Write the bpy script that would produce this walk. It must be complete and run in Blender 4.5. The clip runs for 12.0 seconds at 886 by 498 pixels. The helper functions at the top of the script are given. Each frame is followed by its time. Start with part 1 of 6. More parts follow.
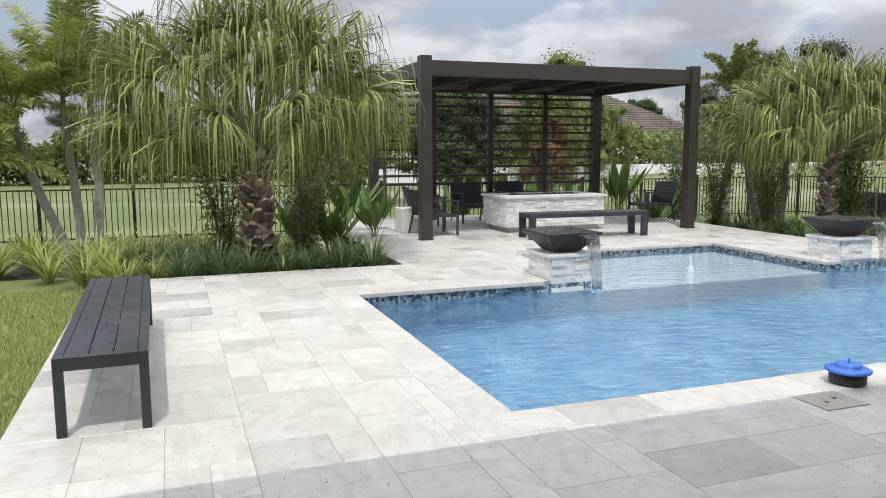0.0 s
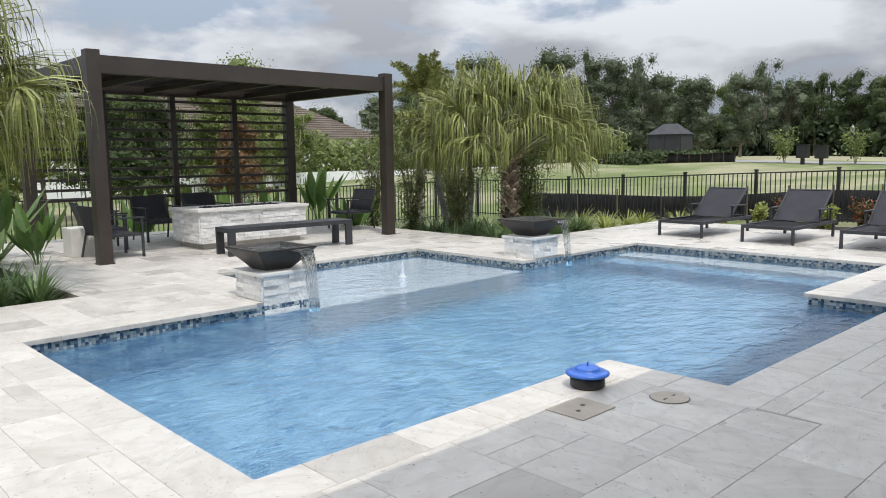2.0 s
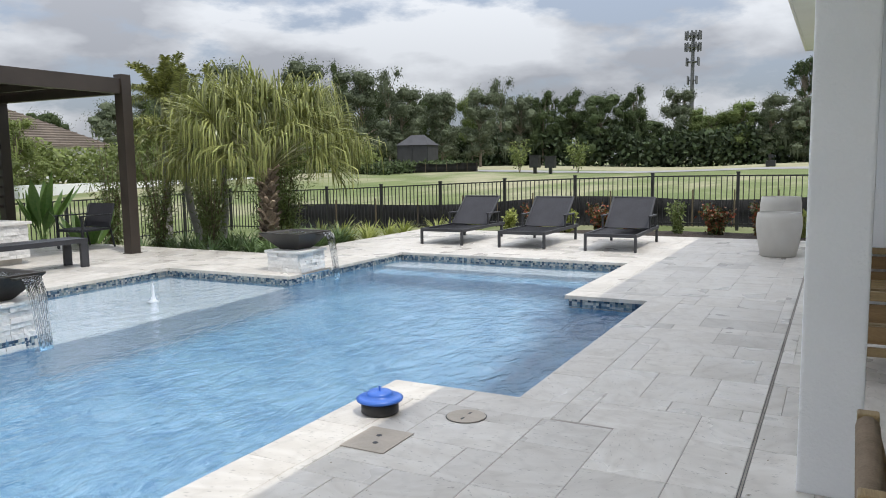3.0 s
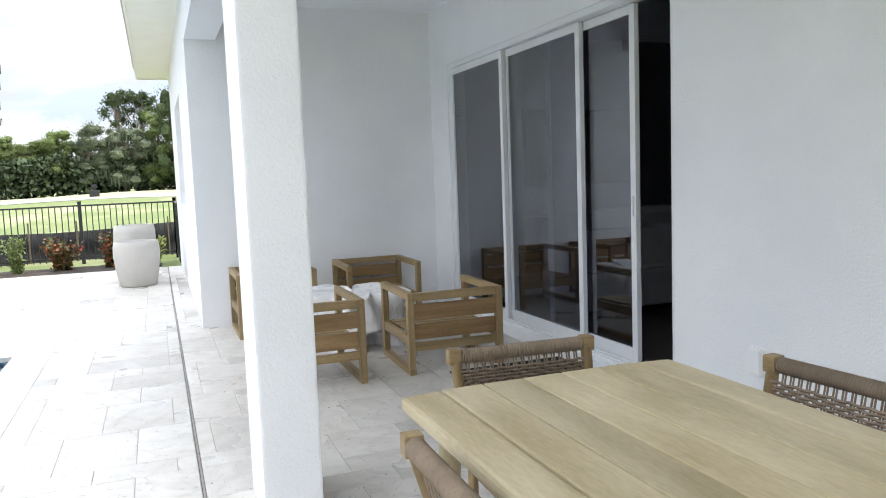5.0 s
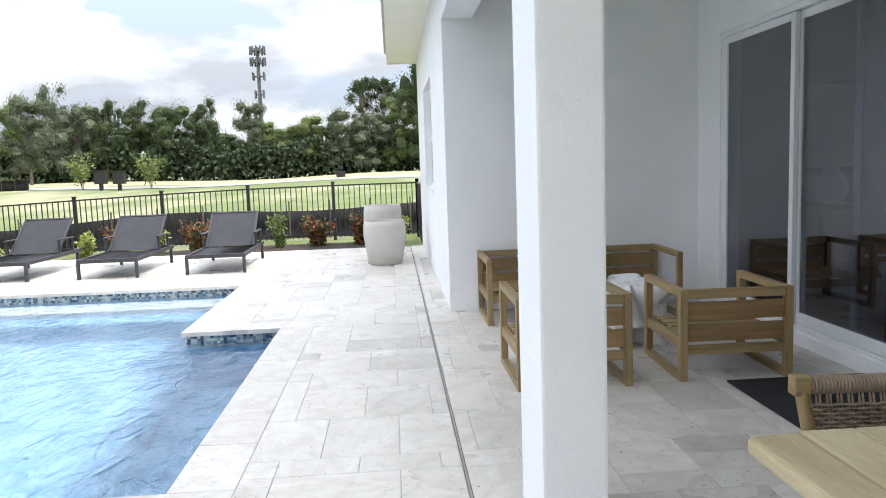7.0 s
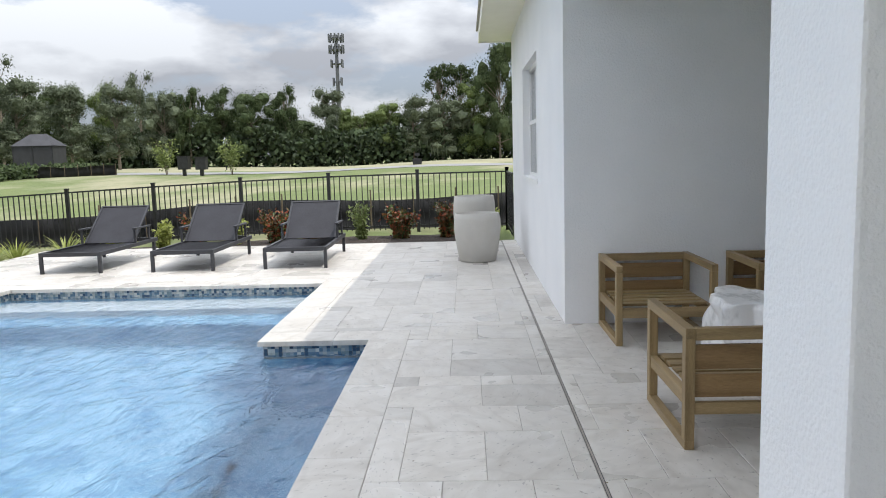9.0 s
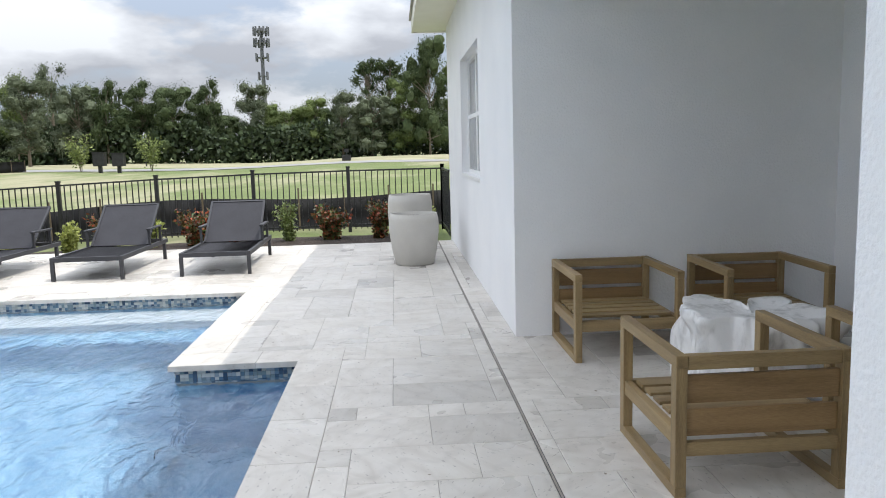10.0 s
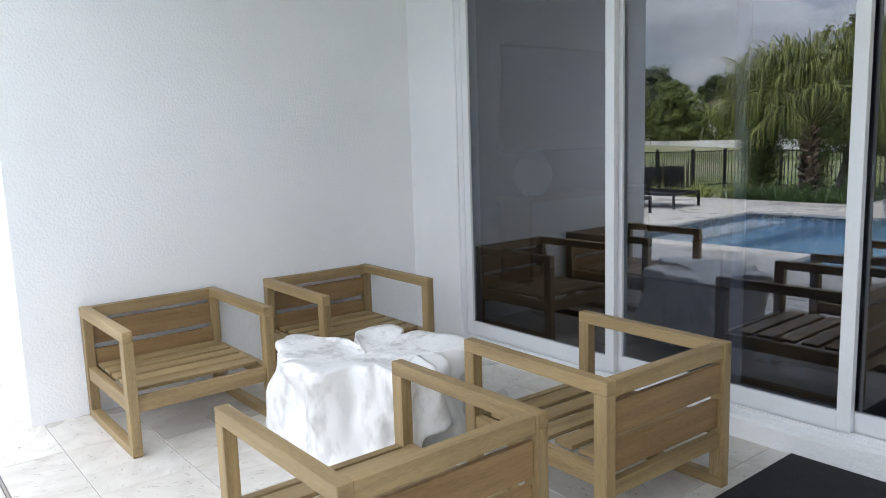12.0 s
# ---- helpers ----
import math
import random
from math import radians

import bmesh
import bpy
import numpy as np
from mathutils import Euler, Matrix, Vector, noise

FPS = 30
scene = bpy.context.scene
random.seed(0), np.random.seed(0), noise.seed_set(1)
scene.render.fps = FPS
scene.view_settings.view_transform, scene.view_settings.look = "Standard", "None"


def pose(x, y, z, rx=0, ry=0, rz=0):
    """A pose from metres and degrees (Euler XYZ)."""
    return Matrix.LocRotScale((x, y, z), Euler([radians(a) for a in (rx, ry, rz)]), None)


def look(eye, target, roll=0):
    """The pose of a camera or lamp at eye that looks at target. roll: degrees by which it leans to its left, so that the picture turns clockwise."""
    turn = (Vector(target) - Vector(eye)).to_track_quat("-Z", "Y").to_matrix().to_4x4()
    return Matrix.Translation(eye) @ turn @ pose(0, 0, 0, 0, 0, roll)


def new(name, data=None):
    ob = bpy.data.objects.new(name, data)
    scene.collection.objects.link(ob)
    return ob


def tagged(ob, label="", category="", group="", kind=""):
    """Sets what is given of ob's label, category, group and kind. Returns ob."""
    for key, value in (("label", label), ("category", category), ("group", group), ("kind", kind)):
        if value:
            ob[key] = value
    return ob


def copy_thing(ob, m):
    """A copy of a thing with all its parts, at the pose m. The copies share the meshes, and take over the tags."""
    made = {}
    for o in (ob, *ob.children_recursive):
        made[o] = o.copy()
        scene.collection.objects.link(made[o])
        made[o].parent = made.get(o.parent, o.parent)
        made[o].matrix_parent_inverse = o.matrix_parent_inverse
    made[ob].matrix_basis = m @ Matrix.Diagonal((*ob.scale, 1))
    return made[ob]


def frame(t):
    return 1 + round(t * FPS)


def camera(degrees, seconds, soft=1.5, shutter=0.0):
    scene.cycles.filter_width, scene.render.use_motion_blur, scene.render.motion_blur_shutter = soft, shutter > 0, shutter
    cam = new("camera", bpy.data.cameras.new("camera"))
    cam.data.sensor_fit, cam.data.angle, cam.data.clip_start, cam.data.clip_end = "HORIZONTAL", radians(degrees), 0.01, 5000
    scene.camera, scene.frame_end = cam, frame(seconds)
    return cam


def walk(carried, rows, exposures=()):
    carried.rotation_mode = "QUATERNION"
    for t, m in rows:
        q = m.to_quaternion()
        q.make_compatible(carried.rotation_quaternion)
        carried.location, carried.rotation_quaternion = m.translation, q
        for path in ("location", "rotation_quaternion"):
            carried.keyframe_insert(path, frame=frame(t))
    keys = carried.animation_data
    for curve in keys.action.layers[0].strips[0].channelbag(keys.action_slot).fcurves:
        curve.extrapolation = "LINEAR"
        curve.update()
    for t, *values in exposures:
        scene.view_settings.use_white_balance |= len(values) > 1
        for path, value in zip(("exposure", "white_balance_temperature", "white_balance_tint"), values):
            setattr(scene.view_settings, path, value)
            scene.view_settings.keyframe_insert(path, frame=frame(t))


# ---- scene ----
cam = camera(61.0, 12.0, soft=1.0)
METRES, EYE, TILT, LEAN, TURN = 5.6, 1.5, 0.0, 0.0, -19.9
ROWS = [
    (0.0, 0.0, 0.0, 0.0, -0.03, -7.52, 0.19),
    (0.5, -0.004, 0.0293, -0.0041, -3.55, -7.46, 0.22),
    (1.0, -0.0115, 0.065, -0.0035, -9.0, -7.35, 0.47),
    (1.5, -0.0262, 0.1014, -0.0001, -15.89, -7.24, 0.65),
    (2.0, -0.0223, 0.134, -0.0015, -23.71, -7.1, 0.75),
    (2.5, -0.0117, 0.1748, -0.0009, -32.42, -6.95, 0.78),
    (3.0, -0.0075, 0.2163, -0.0033, -42.43, -6.58, 0.82),
    (3.5, 0.0069, 0.2555, -0.0038, -54.4, -6.01, 1.0),
    (5.5, 0.0418, 0.331, -0.0079, -94.92, -5.7, 2.24),
    (6.0, 0.048, 0.3427, -0.0069, -90.04, -6.08, 2.15),
    (6.5, 0.0742, 0.3561, -0.0062, -81.51, -6.34, 2.14),
    (7.0, 0.1044, 0.3769, -0.0064, -74.0, -6.36, 1.95),
    (7.5, 0.1418, 0.408, -0.0063, -68.55, -6.67, 1.62),
    (9.5, 0.3191, 0.5174, -0.0066, -68.59, -7.3, 1.52),
    (10.0, 0.3758, 0.5437, -0.0063, -73.75, -7.53, 1.53),
    (10.5, 0.4406, 0.5666, -0.0058, -80.71, -7.83, 1.38),
    (11.0, 0.5033, 0.5775, -0.009, -88.92, -8.19, 1.3),
    (11.5, 0.5611, 0.5864, -0.0095, -98.31, -8.43, 1.31),
    (12.0, 0.6204, 0.5862, -0.0082, -109.06, -8.6, 1.79),
]
walk(cam, [(t, pose(0, 0, EYE, TILT, LEAN, TURN) @ pose(METRES * x, METRES * y, METRES * z, 90 + pitch, roll, yaw)) for t, x, y, z, yaw, pitch, roll in ROWS],
     [(0.0, 0.02), (1.5, -0.02), (2.5, -0.05), (3.5, 0.1), (4.6, 0.9), (5.5, 1.3), (6.5, 1.1), (7.5, 0.55), (9.5, 0.2), (10.5, 0.56), (11.2, 0.95), (12.0, 1.46)])

# ---- light: a high sun from the south-west, a bright sky with broken cloud ----
SUN_DIR = Vector((-0.20, -0.44, 1.0)).normalized()
SUN_EL = math.asin(SUN_DIR.z)
world = bpy.data.worlds.new("sky")
scene.world = world
world.use_nodes = True
wn, wl = world.node_tree.nodes, world.node_tree.links
wn.clear()
w_sky = wn.new("ShaderNodeTexSky")
w_sky.sky_type = "NISHITA"
w_sky.sun_disc = False
w_sky.sun_elevation = SUN_EL
w_sky.sun_rotation = math.atan2(SUN_DIR.x, SUN_DIR.y)
w_sky.dust_density = 2.0
w_co = wn.new("ShaderNodeTexCoord")
w_map = wn.new("ShaderNodeMapping")
w_map.inputs["Scale"].default_value = (1.0, 1.0, 2.6)
w_map.inputs["Location"].default_value = (2.1, 0.7, 0.3)
w_noise = wn.new("ShaderNodeTexNoise")
w_noise.inputs["Scale"].default_value = 2.9
w_noise.inputs["Detail"].default_value = 12.0
w_noise.inputs["Roughness"].default_value = 0.58
w_ramp = wn.new("ShaderNodeValToRGB")
w_ramp.color_ramp.elements[0].position = 0.43
w_ramp.color_ramp.elements[1].position = 0.50
w_noise2 = wn.new("ShaderNodeTexNoise")
w_noise2.inputs["Scale"].default_value = 4.2
w_noise2.inputs["Detail"].default_value = 10.0
w_ramp2 = wn.new("ShaderNodeValToRGB")
w_ramp2.color_ramp.elements[0].position = 0.42
w_ramp2.color_ramp.elements[0].color = (4.4, 4.65, 5.2, 1)
w_ramp2.color_ramp.elements[1].position = 0.58
w_ramp2.color_ramp.elements[1].color = (7.9, 8.25, 8.8, 1)
w_mix = wn.new("ShaderNodeMixRGB")
w_bg = wn.new("ShaderNodeBackground")
w_bg.inputs["Strength"].default_value = 0.11
w_out = wn.new("ShaderNodeOutputWorld")
wl.new(w_co.outputs["Generated"], w_map.inputs["Vector"])
wl.new(w_map.outputs["Vector"], w_noise.inputs["Vector"])
wl.new(w_map.outputs["Vector"], w_noise2.inputs["Vector"])
wl.new(w_noise.outputs["Fac"], w_ramp.inputs["Fac"])
wl.new(w_noise2.outputs["Fac"], w_ramp2.inputs["Fac"])
wl.new(w_ramp.outputs["Color"], w_mix.inputs["Fac"])
w_haze = wn.new("ShaderNodeMixRGB")
w_haze.inputs["Fac"].default_value = 0.6
w_haze.inputs["Color2"].default_value = (5.2, 5.8, 7.0, 1)
wl.new(w_sky.outputs["Color"], w_haze.inputs["Color1"])
wl.new(w_haze.outputs["Color"], w_mix.inputs["Color1"])
wl.new(w_ramp2.outputs["Color"], w_mix.inputs["Color2"])
# a clouded sky is brighter overhead than at the horizon
w_sep = wn.new("ShaderNodeSeparateXYZ")
w_up = wn.new("ShaderNodeMapRange")
w_up.inputs["To Min"].default_value, w_up.inputs["To Max"].default_value = 0.60, 2.6
w_gain = wn.new("ShaderNodeVectorMath")
w_gain.operation = "SCALE"
wl.new(w_co.outputs["Generated"], w_sep.inputs["Vector"])
wl.new(w_sep.outputs["Z"], w_up.inputs["Value"])
wl.new(w_mix.outputs["Color"], w_gain.inputs[0])
wl.new(w_up.outputs[0], w_gain.inputs["Scale"])
wl.new(w_gain.outputs[0], w_bg.inputs["Color"])
wl.new(w_bg.outputs["Background"], w_out.inputs["Surface"])

sun = new("sun", bpy.data.lights.new("sun", "SUN"))
sun.data.energy = 2.25
sun.data.angle = radians(0.53)
sun.data.color = (1.0, 0.955, 0.88)
sun.matrix_world = look(SUN_DIR * 60, (0, 0, 0))


# ---- materials ----
def surf(name, c1, c2, scale=6.0, rough=0.6, bump=0.1, bscale=60.0, metal=0.0, rnd=0.0, isl=0.0,
         stretch=(1, 1, 1), rough2=None, fine=0.35, dist=0.004, spec=0.5, trans=0.0):
    """A surface whose colour wanders from c1 to c2 at two scales, with fine relief. rnd / isl: variation from piece to piece."""
    m = bpy.data.materials.new(name)
    m.use_nodes = True
    n, l = m.node_tree.nodes, m.node_tree.links
    b = n["Principled BSDF"]
    co = n.new("ShaderNodeTexCoord")
    mp = n.new("ShaderNodeMapping")
    mp.inputs["Scale"].default_value = stretch
    l.new(co.outputs["Object"], mp.inputs["Vector"])
    vec = mp.outputs["Vector"]
    src = None
    if rnd:
        oi = n.new("ShaderNodeObjectInfo")
        src = oi.outputs["Random"]
    elif isl:
        ge = n.new("ShaderNodeNewGeometry")
        src = ge.outputs["Random Per Island"]
    if src:
        mul = n.new("ShaderNodeMath")
        mul.operation = "MULTIPLY"
        mul.inputs[1].default_value = 37.0
        l.new(src, mul.inputs[0])
        add = n.new("ShaderNodeVectorMath")
        add.operation = "ADD"
        l.new(vec, add.inputs[0])
        l.new(mul.outputs[0], add.inputs[1])
        vec = add.outputs[0]
    big = n.new("ShaderNodeTexNoise")
    big.inputs["Scale"].default_value = scale
    big.inputs["Detail"].default_value = 6.0
    l.new(vec, big.inputs["Vector"])
    small = n.new("ShaderNodeTexNoise")
    small.inputs["Scale"].default_value = bscale
    small.inputs["Detail"].default_value = 4.0
    l.new(vec, small.inputs["Vector"])
    blend = n.new("ShaderNodeMix")
    blend.inputs[0].default_value = fine
    l.new(big.outputs["Fac"], blend.inputs[2])
    l.new(small.outputs["Fac"], blend.inputs[3])
    ramp = n.new("ShaderNodeValToRGB")
    ramp.color_ramp.elements[0].position, ramp.color_ramp.elements[1].position = 0.32, 0.68
    ramp.color_ramp.elements[0].color, ramp.color_ramp.elements[1].color = (*c1, 1), (*c2, 1)
    l.new(blend.outputs[0], ramp.inputs["Fac"])
    col = ramp.outputs["Color"]
    if src:
        rng = n.new("ShaderNodeMapRange")
        amt = rnd or isl
        rng.inputs["To Min"].default_value, rng.inputs["To Max"].default_value = 1 - amt, 1 + amt
        l.new(src, rng.inputs["Value"])
        hs = n.new("ShaderNodeHueSaturation")
        l.new(rng.outputs[0], hs.inputs["Value"])
        l.new(col, hs.inputs["Color"])
        col = hs.outputs["Color"]
    l.new(col, b.inputs["Base Color"])
    b.inputs["Roughness"].default_value = rough
    b.inputs["Metallic"].default_value = metal
    b.inputs["Specular IOR Level"].default_value = spec
    if rough2 is not None:
        rr = n.new("ShaderNodeMapRange")
        rr.inputs["From Min"].default_value, rr.inputs["From Max"].default_value = 0.35, 0.65
        rr.inputs["To Min"].default_value, rr.inputs["To Max"].default_value = rough, rough2
        l.new(big.outputs["Fac"], rr.inputs["Value"])
        l.new(rr.outputs[0], b.inputs["Roughness"])
    if bump:
        bp = n.new("ShaderNodeBump")
        bp.inputs["Strength"].default_value = bump
        bp.inputs["Distance"].default_value = dist
        l.new(small.outputs["Fac"], bp.inputs["Height"])
        l.new(bp.outputs["Normal"], b.inputs["Normal"])
    if trans:
        out = n["Material Output"]
        tr = n.new("ShaderNodeBsdfTranslucent")
        l.new(col, tr.inputs["Color"])
        mx = n.new("ShaderNodeMixShader")
        mx.inputs[0].default_value = trans
        l.new(b.outputs[0], mx.inputs[1])
        l.new(tr.outputs[0], mx.inputs[2])
        l.new(mx.outputs[0], out.inputs["Surface"])
    return m


def glass(name, tint, rough=0.0, ior=1.5):
    m = bpy.data.materials.new(name)
    m.use_nodes = True
    b = m.node_tree.nodes["Principled BSDF"]
    b.inputs["Base Color"].default_value = (*tint, 1)
    b.inputs["Roughness"].default_value = rough
    b.inputs["Transmission Weight"].default_value = 1.0
    b.inputs["IOR"].default_value = ior
    return m


def water_material():
    m = bpy.data.materials.new("pool_water")
    m.use_nodes = True
    n, l = m.node_tree.nodes, m.node_tree.links
    b = n["Principled BSDF"]
    b.inputs["Base Color"].default_value = (0.93, 0.97, 1.0, 1)
    b.inputs["Roughness"].default_value = 0.02
    b.inputs["Transmission Weight"].default_value = 1.0
    b.inputs["IOR"].default_value = 1.33
    co = n.new("ShaderNodeTexCoord")
    mp = n.new("ShaderNodeMapping")
    mp.inputs["Rotation"].default_value = (0, 0, 0.5)
    mp.inputs["Scale"].default_value = (1.0, 1.7, 1.0)
    l.new(co.outputs["Object"], mp.inputs["Vector"])
    wa = n.new("ShaderNodeTexNoise")
    wa.inputs["Scale"].default_value, wa.inputs["Detail"].default_value = 4.2, 4.0
    wa.inputs["Distortion"].default_value = 0.6
    wa.inputs["Roughness"].default_value = 0.56
    l.new(mp.outputs["Vector"], wa.inputs["Vector"])
    bp = n.new("ShaderNodeBump")
    bp.inputs["Strength"].default_value, bp.inputs["Distance"].default_value = 0.6, 0.05
    l.new(wa.outputs["Fac"], bp.inputs["Height"])
    l.new(bp.outputs["Normal"], b.inputs["Normal"])
    return m


M_JOINT = surf("joint_sand", (0.26, 0.235, 0.21), (0.38, 0.345, 0.31), 9, 0.9, 0.3, 120)
M_STUCCO = surf("white_stucco", (0.81, 0.815, 0.825), (0.87, 0.87, 0.875), 1.5, 0.8, 0.7, 70, dist=0.007, fine=0.2)
M_WHITE = surf("white_paint", (0.82, 0.82, 0.82), (0.87, 0.87, 0.87), 3, 0.45, 0.05, 50)
M_FASCIA = surf("cream_fascia_paint", (0.74, 0.72, 0.62), (0.80, 0.78, 0.69), 3, 0.5, 0.05, 50)
M_ALU = surf("white_aluminium_frame", (0.74, 0.75, 0.76), (0.80, 0.81, 0.82), 4, 0.35, 0.03, 60)
M_GLASS = glass("tinted_door_glass", (0.25, 0.30, 0.41), ior=2.25)
M_WGLASS = glass("window_glass", (0.6, 0.64, 0.66), ior=2.3)
# pebble mottling, its contrast pushed to paint in light dappled by ripples
M_POOL = surf("blue_plaster_with_dapple", (0.055, 0.178, 0.335), (0.25, 0.44, 0.585), 7.0, 0.7, 0.1, 24, fine=0.35)
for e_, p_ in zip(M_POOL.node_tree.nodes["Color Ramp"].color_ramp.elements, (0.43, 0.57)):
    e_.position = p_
M_SHELF = surf("pale_shelf_plaster", (0.36, 0.43, 0.49), (0.45, 0.52, 0.58), 1.2, 0.7, 0.1, 12, fine=0.4)
M_WATER = water_material()
M_BRONZE = surf("dark_bronze_aluminium", (0.033, 0.025, 0.020), (0.052, 0.040, 0.032), 3, 0.42, 0.04, 80)
M_BLACK = surf("black_powder_coat", (0.012, 0.012, 0.013), (0.03, 0.03, 0.032), 5, 0.4, 0.05, 90)
M_CHAR = surf("charcoal_aluminium", (0.022, 0.023, 0.027), (0.045, 0.046, 0.052), 3, 0.38, 0.05, 60, rough2=0.6)
M_SLING = surf("charcoal_mesh_sling", (0.019, 0.019, 0.024), (0.036, 0.036, 0.044), 4, 0.75, 0.5, 260, fine=0.5)
M_STONE = surf("white_ledger_stone", (0.50, 0.50, 0.50), (0.80, 0.79, 0.77), 7, 0.75, 0.6, 40, isl=0.12, dist=0.01)
M_STONECAP = surf("white_stone_cap", (0.68, 0.66, 0.62), (0.80, 0.78, 0.75), 6, 0.5, 0.15, 40)
M_PLINTH = surf("grey_plinth_render", (0.42, 0.40, 0.36), (0.54, 0.52, 0.48), 6, 0.8, 0.3, 60)
M_LAWN = surf("lawn", (0.095, 0.135, 0.036), (0.17, 0.20, 0.068), 0.35, 0.9, 0.6, 26, fine=0.5, dist=0.02)
# bare, straw-coloured patches out in the field
ln, ll_ = M_LAWN.node_tree.nodes, M_LAWN.node_tree.links
l_co = ln.new("ShaderNodeTexCoord")
l_map = ln.new("ShaderNodeMapping")
l_map.inputs["Scale"].default_value = (0.05, 0.13, 1.0)
l_map.inputs["Rotation"].default_value = (0, 0, 0.3)
l_noise = ln.new("ShaderNodeTexNoise")
l_noise.inputs["Scale"].default_value, l_noise.inputs["Detail"].default_value = 1.0, 8.0
l_ramp = ln.new("ShaderNodeValToRGB")
l_noise.inputs["Roughness"].default_value = 0.66
l_ramp.color_ramp.elements[0].position, l_ramp.color_ramp.elements[1].position = 0.47, 0.60
l_mix = ln.new("ShaderNodeMixRGB")
l_mix.inputs["Color2"].default_value = (0.30, 0.285, 0.175, 1)
ll_.new(l_co.outputs["Object"], l_map.inputs["Vector"])
ll_.new(l_map.outputs["Vector"], l_noise.inputs["Vector"])
ll_.new(l_noise.outputs["Fac"], l_ramp.inputs["Fac"])
ll_.new(l_ramp.outputs["Color"], l_mix.inputs["Fac"])
l_bsdf = ln["Principled BSDF"]
ll_.new(l_bsdf.inputs["Base Color"].links[0].from_socket, l_mix.inputs["Color1"])
ll_.new(l_mix.outputs["Color"], l_bsdf.inputs["Base Color"])
M_MULCH = surf("dark_mulch", (0.022, 0.017, 0.013), (0.075, 0.055, 0.042), 9, 0.95, 0.9, 60, fine=0.6, dist=0.03)
M_BARK = surf("palm_bark", (0.12, 0.095, 0.07), (0.30, 0.25, 0.19), 6, 0.9, 0.7, 40, dist=0.02)


# ---- building helpers ----
def thing(name, label, category, m=None, group="", kind=""):
    e = new(name)
    e.empty_display_size = 0.2
    if m is not None:
        e.matrix_world = m
    return tagged(e, label, category, group, kind)


def part(name, bm, material, parent=None, label="", smooth=False):
    me = bpy.data.meshes.new(name)
    if smooth:
        for fc in bm.faces:
            fc.smooth = True
    bm.to_mesh(me)
    bm.free()
    me.materials.append(material)
    ob = new(name, me)
    if parent is not None:
        ob.parent = parent
    return tagged(ob, label)


def mesh_part(name, verts, faces, material, parent=None, label="", smooth=False):
    me = bpy.data.meshes.new(name)
    me.from_pydata(verts, [], faces)
    me.validate()
    if smooth:
        me.polygons.foreach_set("use_smooth", [True] * len(me.polygons))
    me.update()
    me.materials.append(material)
    ob = new(name, me)
    if parent is not None:
        ob.parent = parent
    return tagged(ob, label)


def structure(ob, label, category):
    return tagged(ob, label, category, kind="structure")


def box(bm, x0, y0, z0, x1, y1, z1, bev=0.0, m=None):
    r = bmesh.ops.create_cube(bm, size=1.0)
    vs = r["verts"]
    for v in vs:
        v.co = Vector(((x0 + x1) / 2 + v.co.x * (x1 - x0), (y0 + y1) / 2 + v.co.y * (y1 - y0), (z0 + z1) / 2 + v.co.z * (z1 - z0)))
    if bev:
        es = list({e for v in vs for e in v.link_edges})
        g = bmesh.ops.bevel(bm, geom=es, offset=bev, segments=2, affect="EDGES", profile=0.6)
        vs = list({v for fc in g["faces"] for v in fc.verts} | {v for v in vs if v.is_valid})
    if m is not None:
        bmesh.ops.transform(bm, matrix=m, verts=[v for v in vs if v.is_valid])
    return bm


def bx(*a, **k):
    return box(bmesh.new(), *a, **k)


def tube(bm, pts, r, sides=8, r2=None):
    """A round bar along points, tapering from r to r2."""
    rings = []
    r2 = r if r2 is None else r2
    up = Vector((0, 0, 1))
    for i, p in enumerate(pts):
        p = Vector(p)
        d = (Vector(pts[min(i + 1, len(pts) - 1)]) - Vector(pts[max(i - 1, 0)])).normalized()
        a = d.cross(up if abs(d.z) < 0.9 else Vector((1, 0, 0))).normalized()
        b = d.cross(a).normalized()
        rr = r + (r2 - r) * i / max(1, len(pts) - 1)
        rings.append([bm.verts.new(p + (a * math.cos(2 * math.pi * k / sides) + b * math.sin(2 * math.pi * k / sides)) * rr) for k in range(sides)])
    for i in range(len(rings) - 1):
        for k in range(sides):
            bm.faces.new((rings[i][k], rings[i][(k + 1) % sides], rings[i + 1][(k + 1) % sides], rings[i + 1][k]))
    bm.faces.new(rings[0])
    bm.faces.new(rings[-1][::-1])
    return bm


def lathe(bm, prof, sides=32):
    rings = [[bm.verts.new((r * math.cos(2 * math.pi * k / sides), r * math.sin(2 * math.pi * k / sides), z)) for k in range(sides)] for r, z in prof]
    for i in range(len(rings) - 1):
        for k in range(sides):
            bm.faces.new((rings[i][k], rings[i][(k + 1) % sides], rings[i + 1][(k + 1) % sides], rings[i + 1][k]))
    bm.faces.new(rings[0][::-1])
    bm.faces.new(rings[-1])
    return bm


def smooth01(a, b, x):
    t = min(1.0, max(0.0, (x - a) / (b - a)))
    return t * t * (3 - 2 * t)


# ---- ground ----
def ground_z(x, y):
    z = -0.05 - 0.42 * smooth01(3, 18, y)
    z += 0.9 * smooth01(24, 74, 0.8 * x + 0.6 * y) + 0.4 * smooth01(18, 40, y) * smooth01(10, 40, x)
    return z


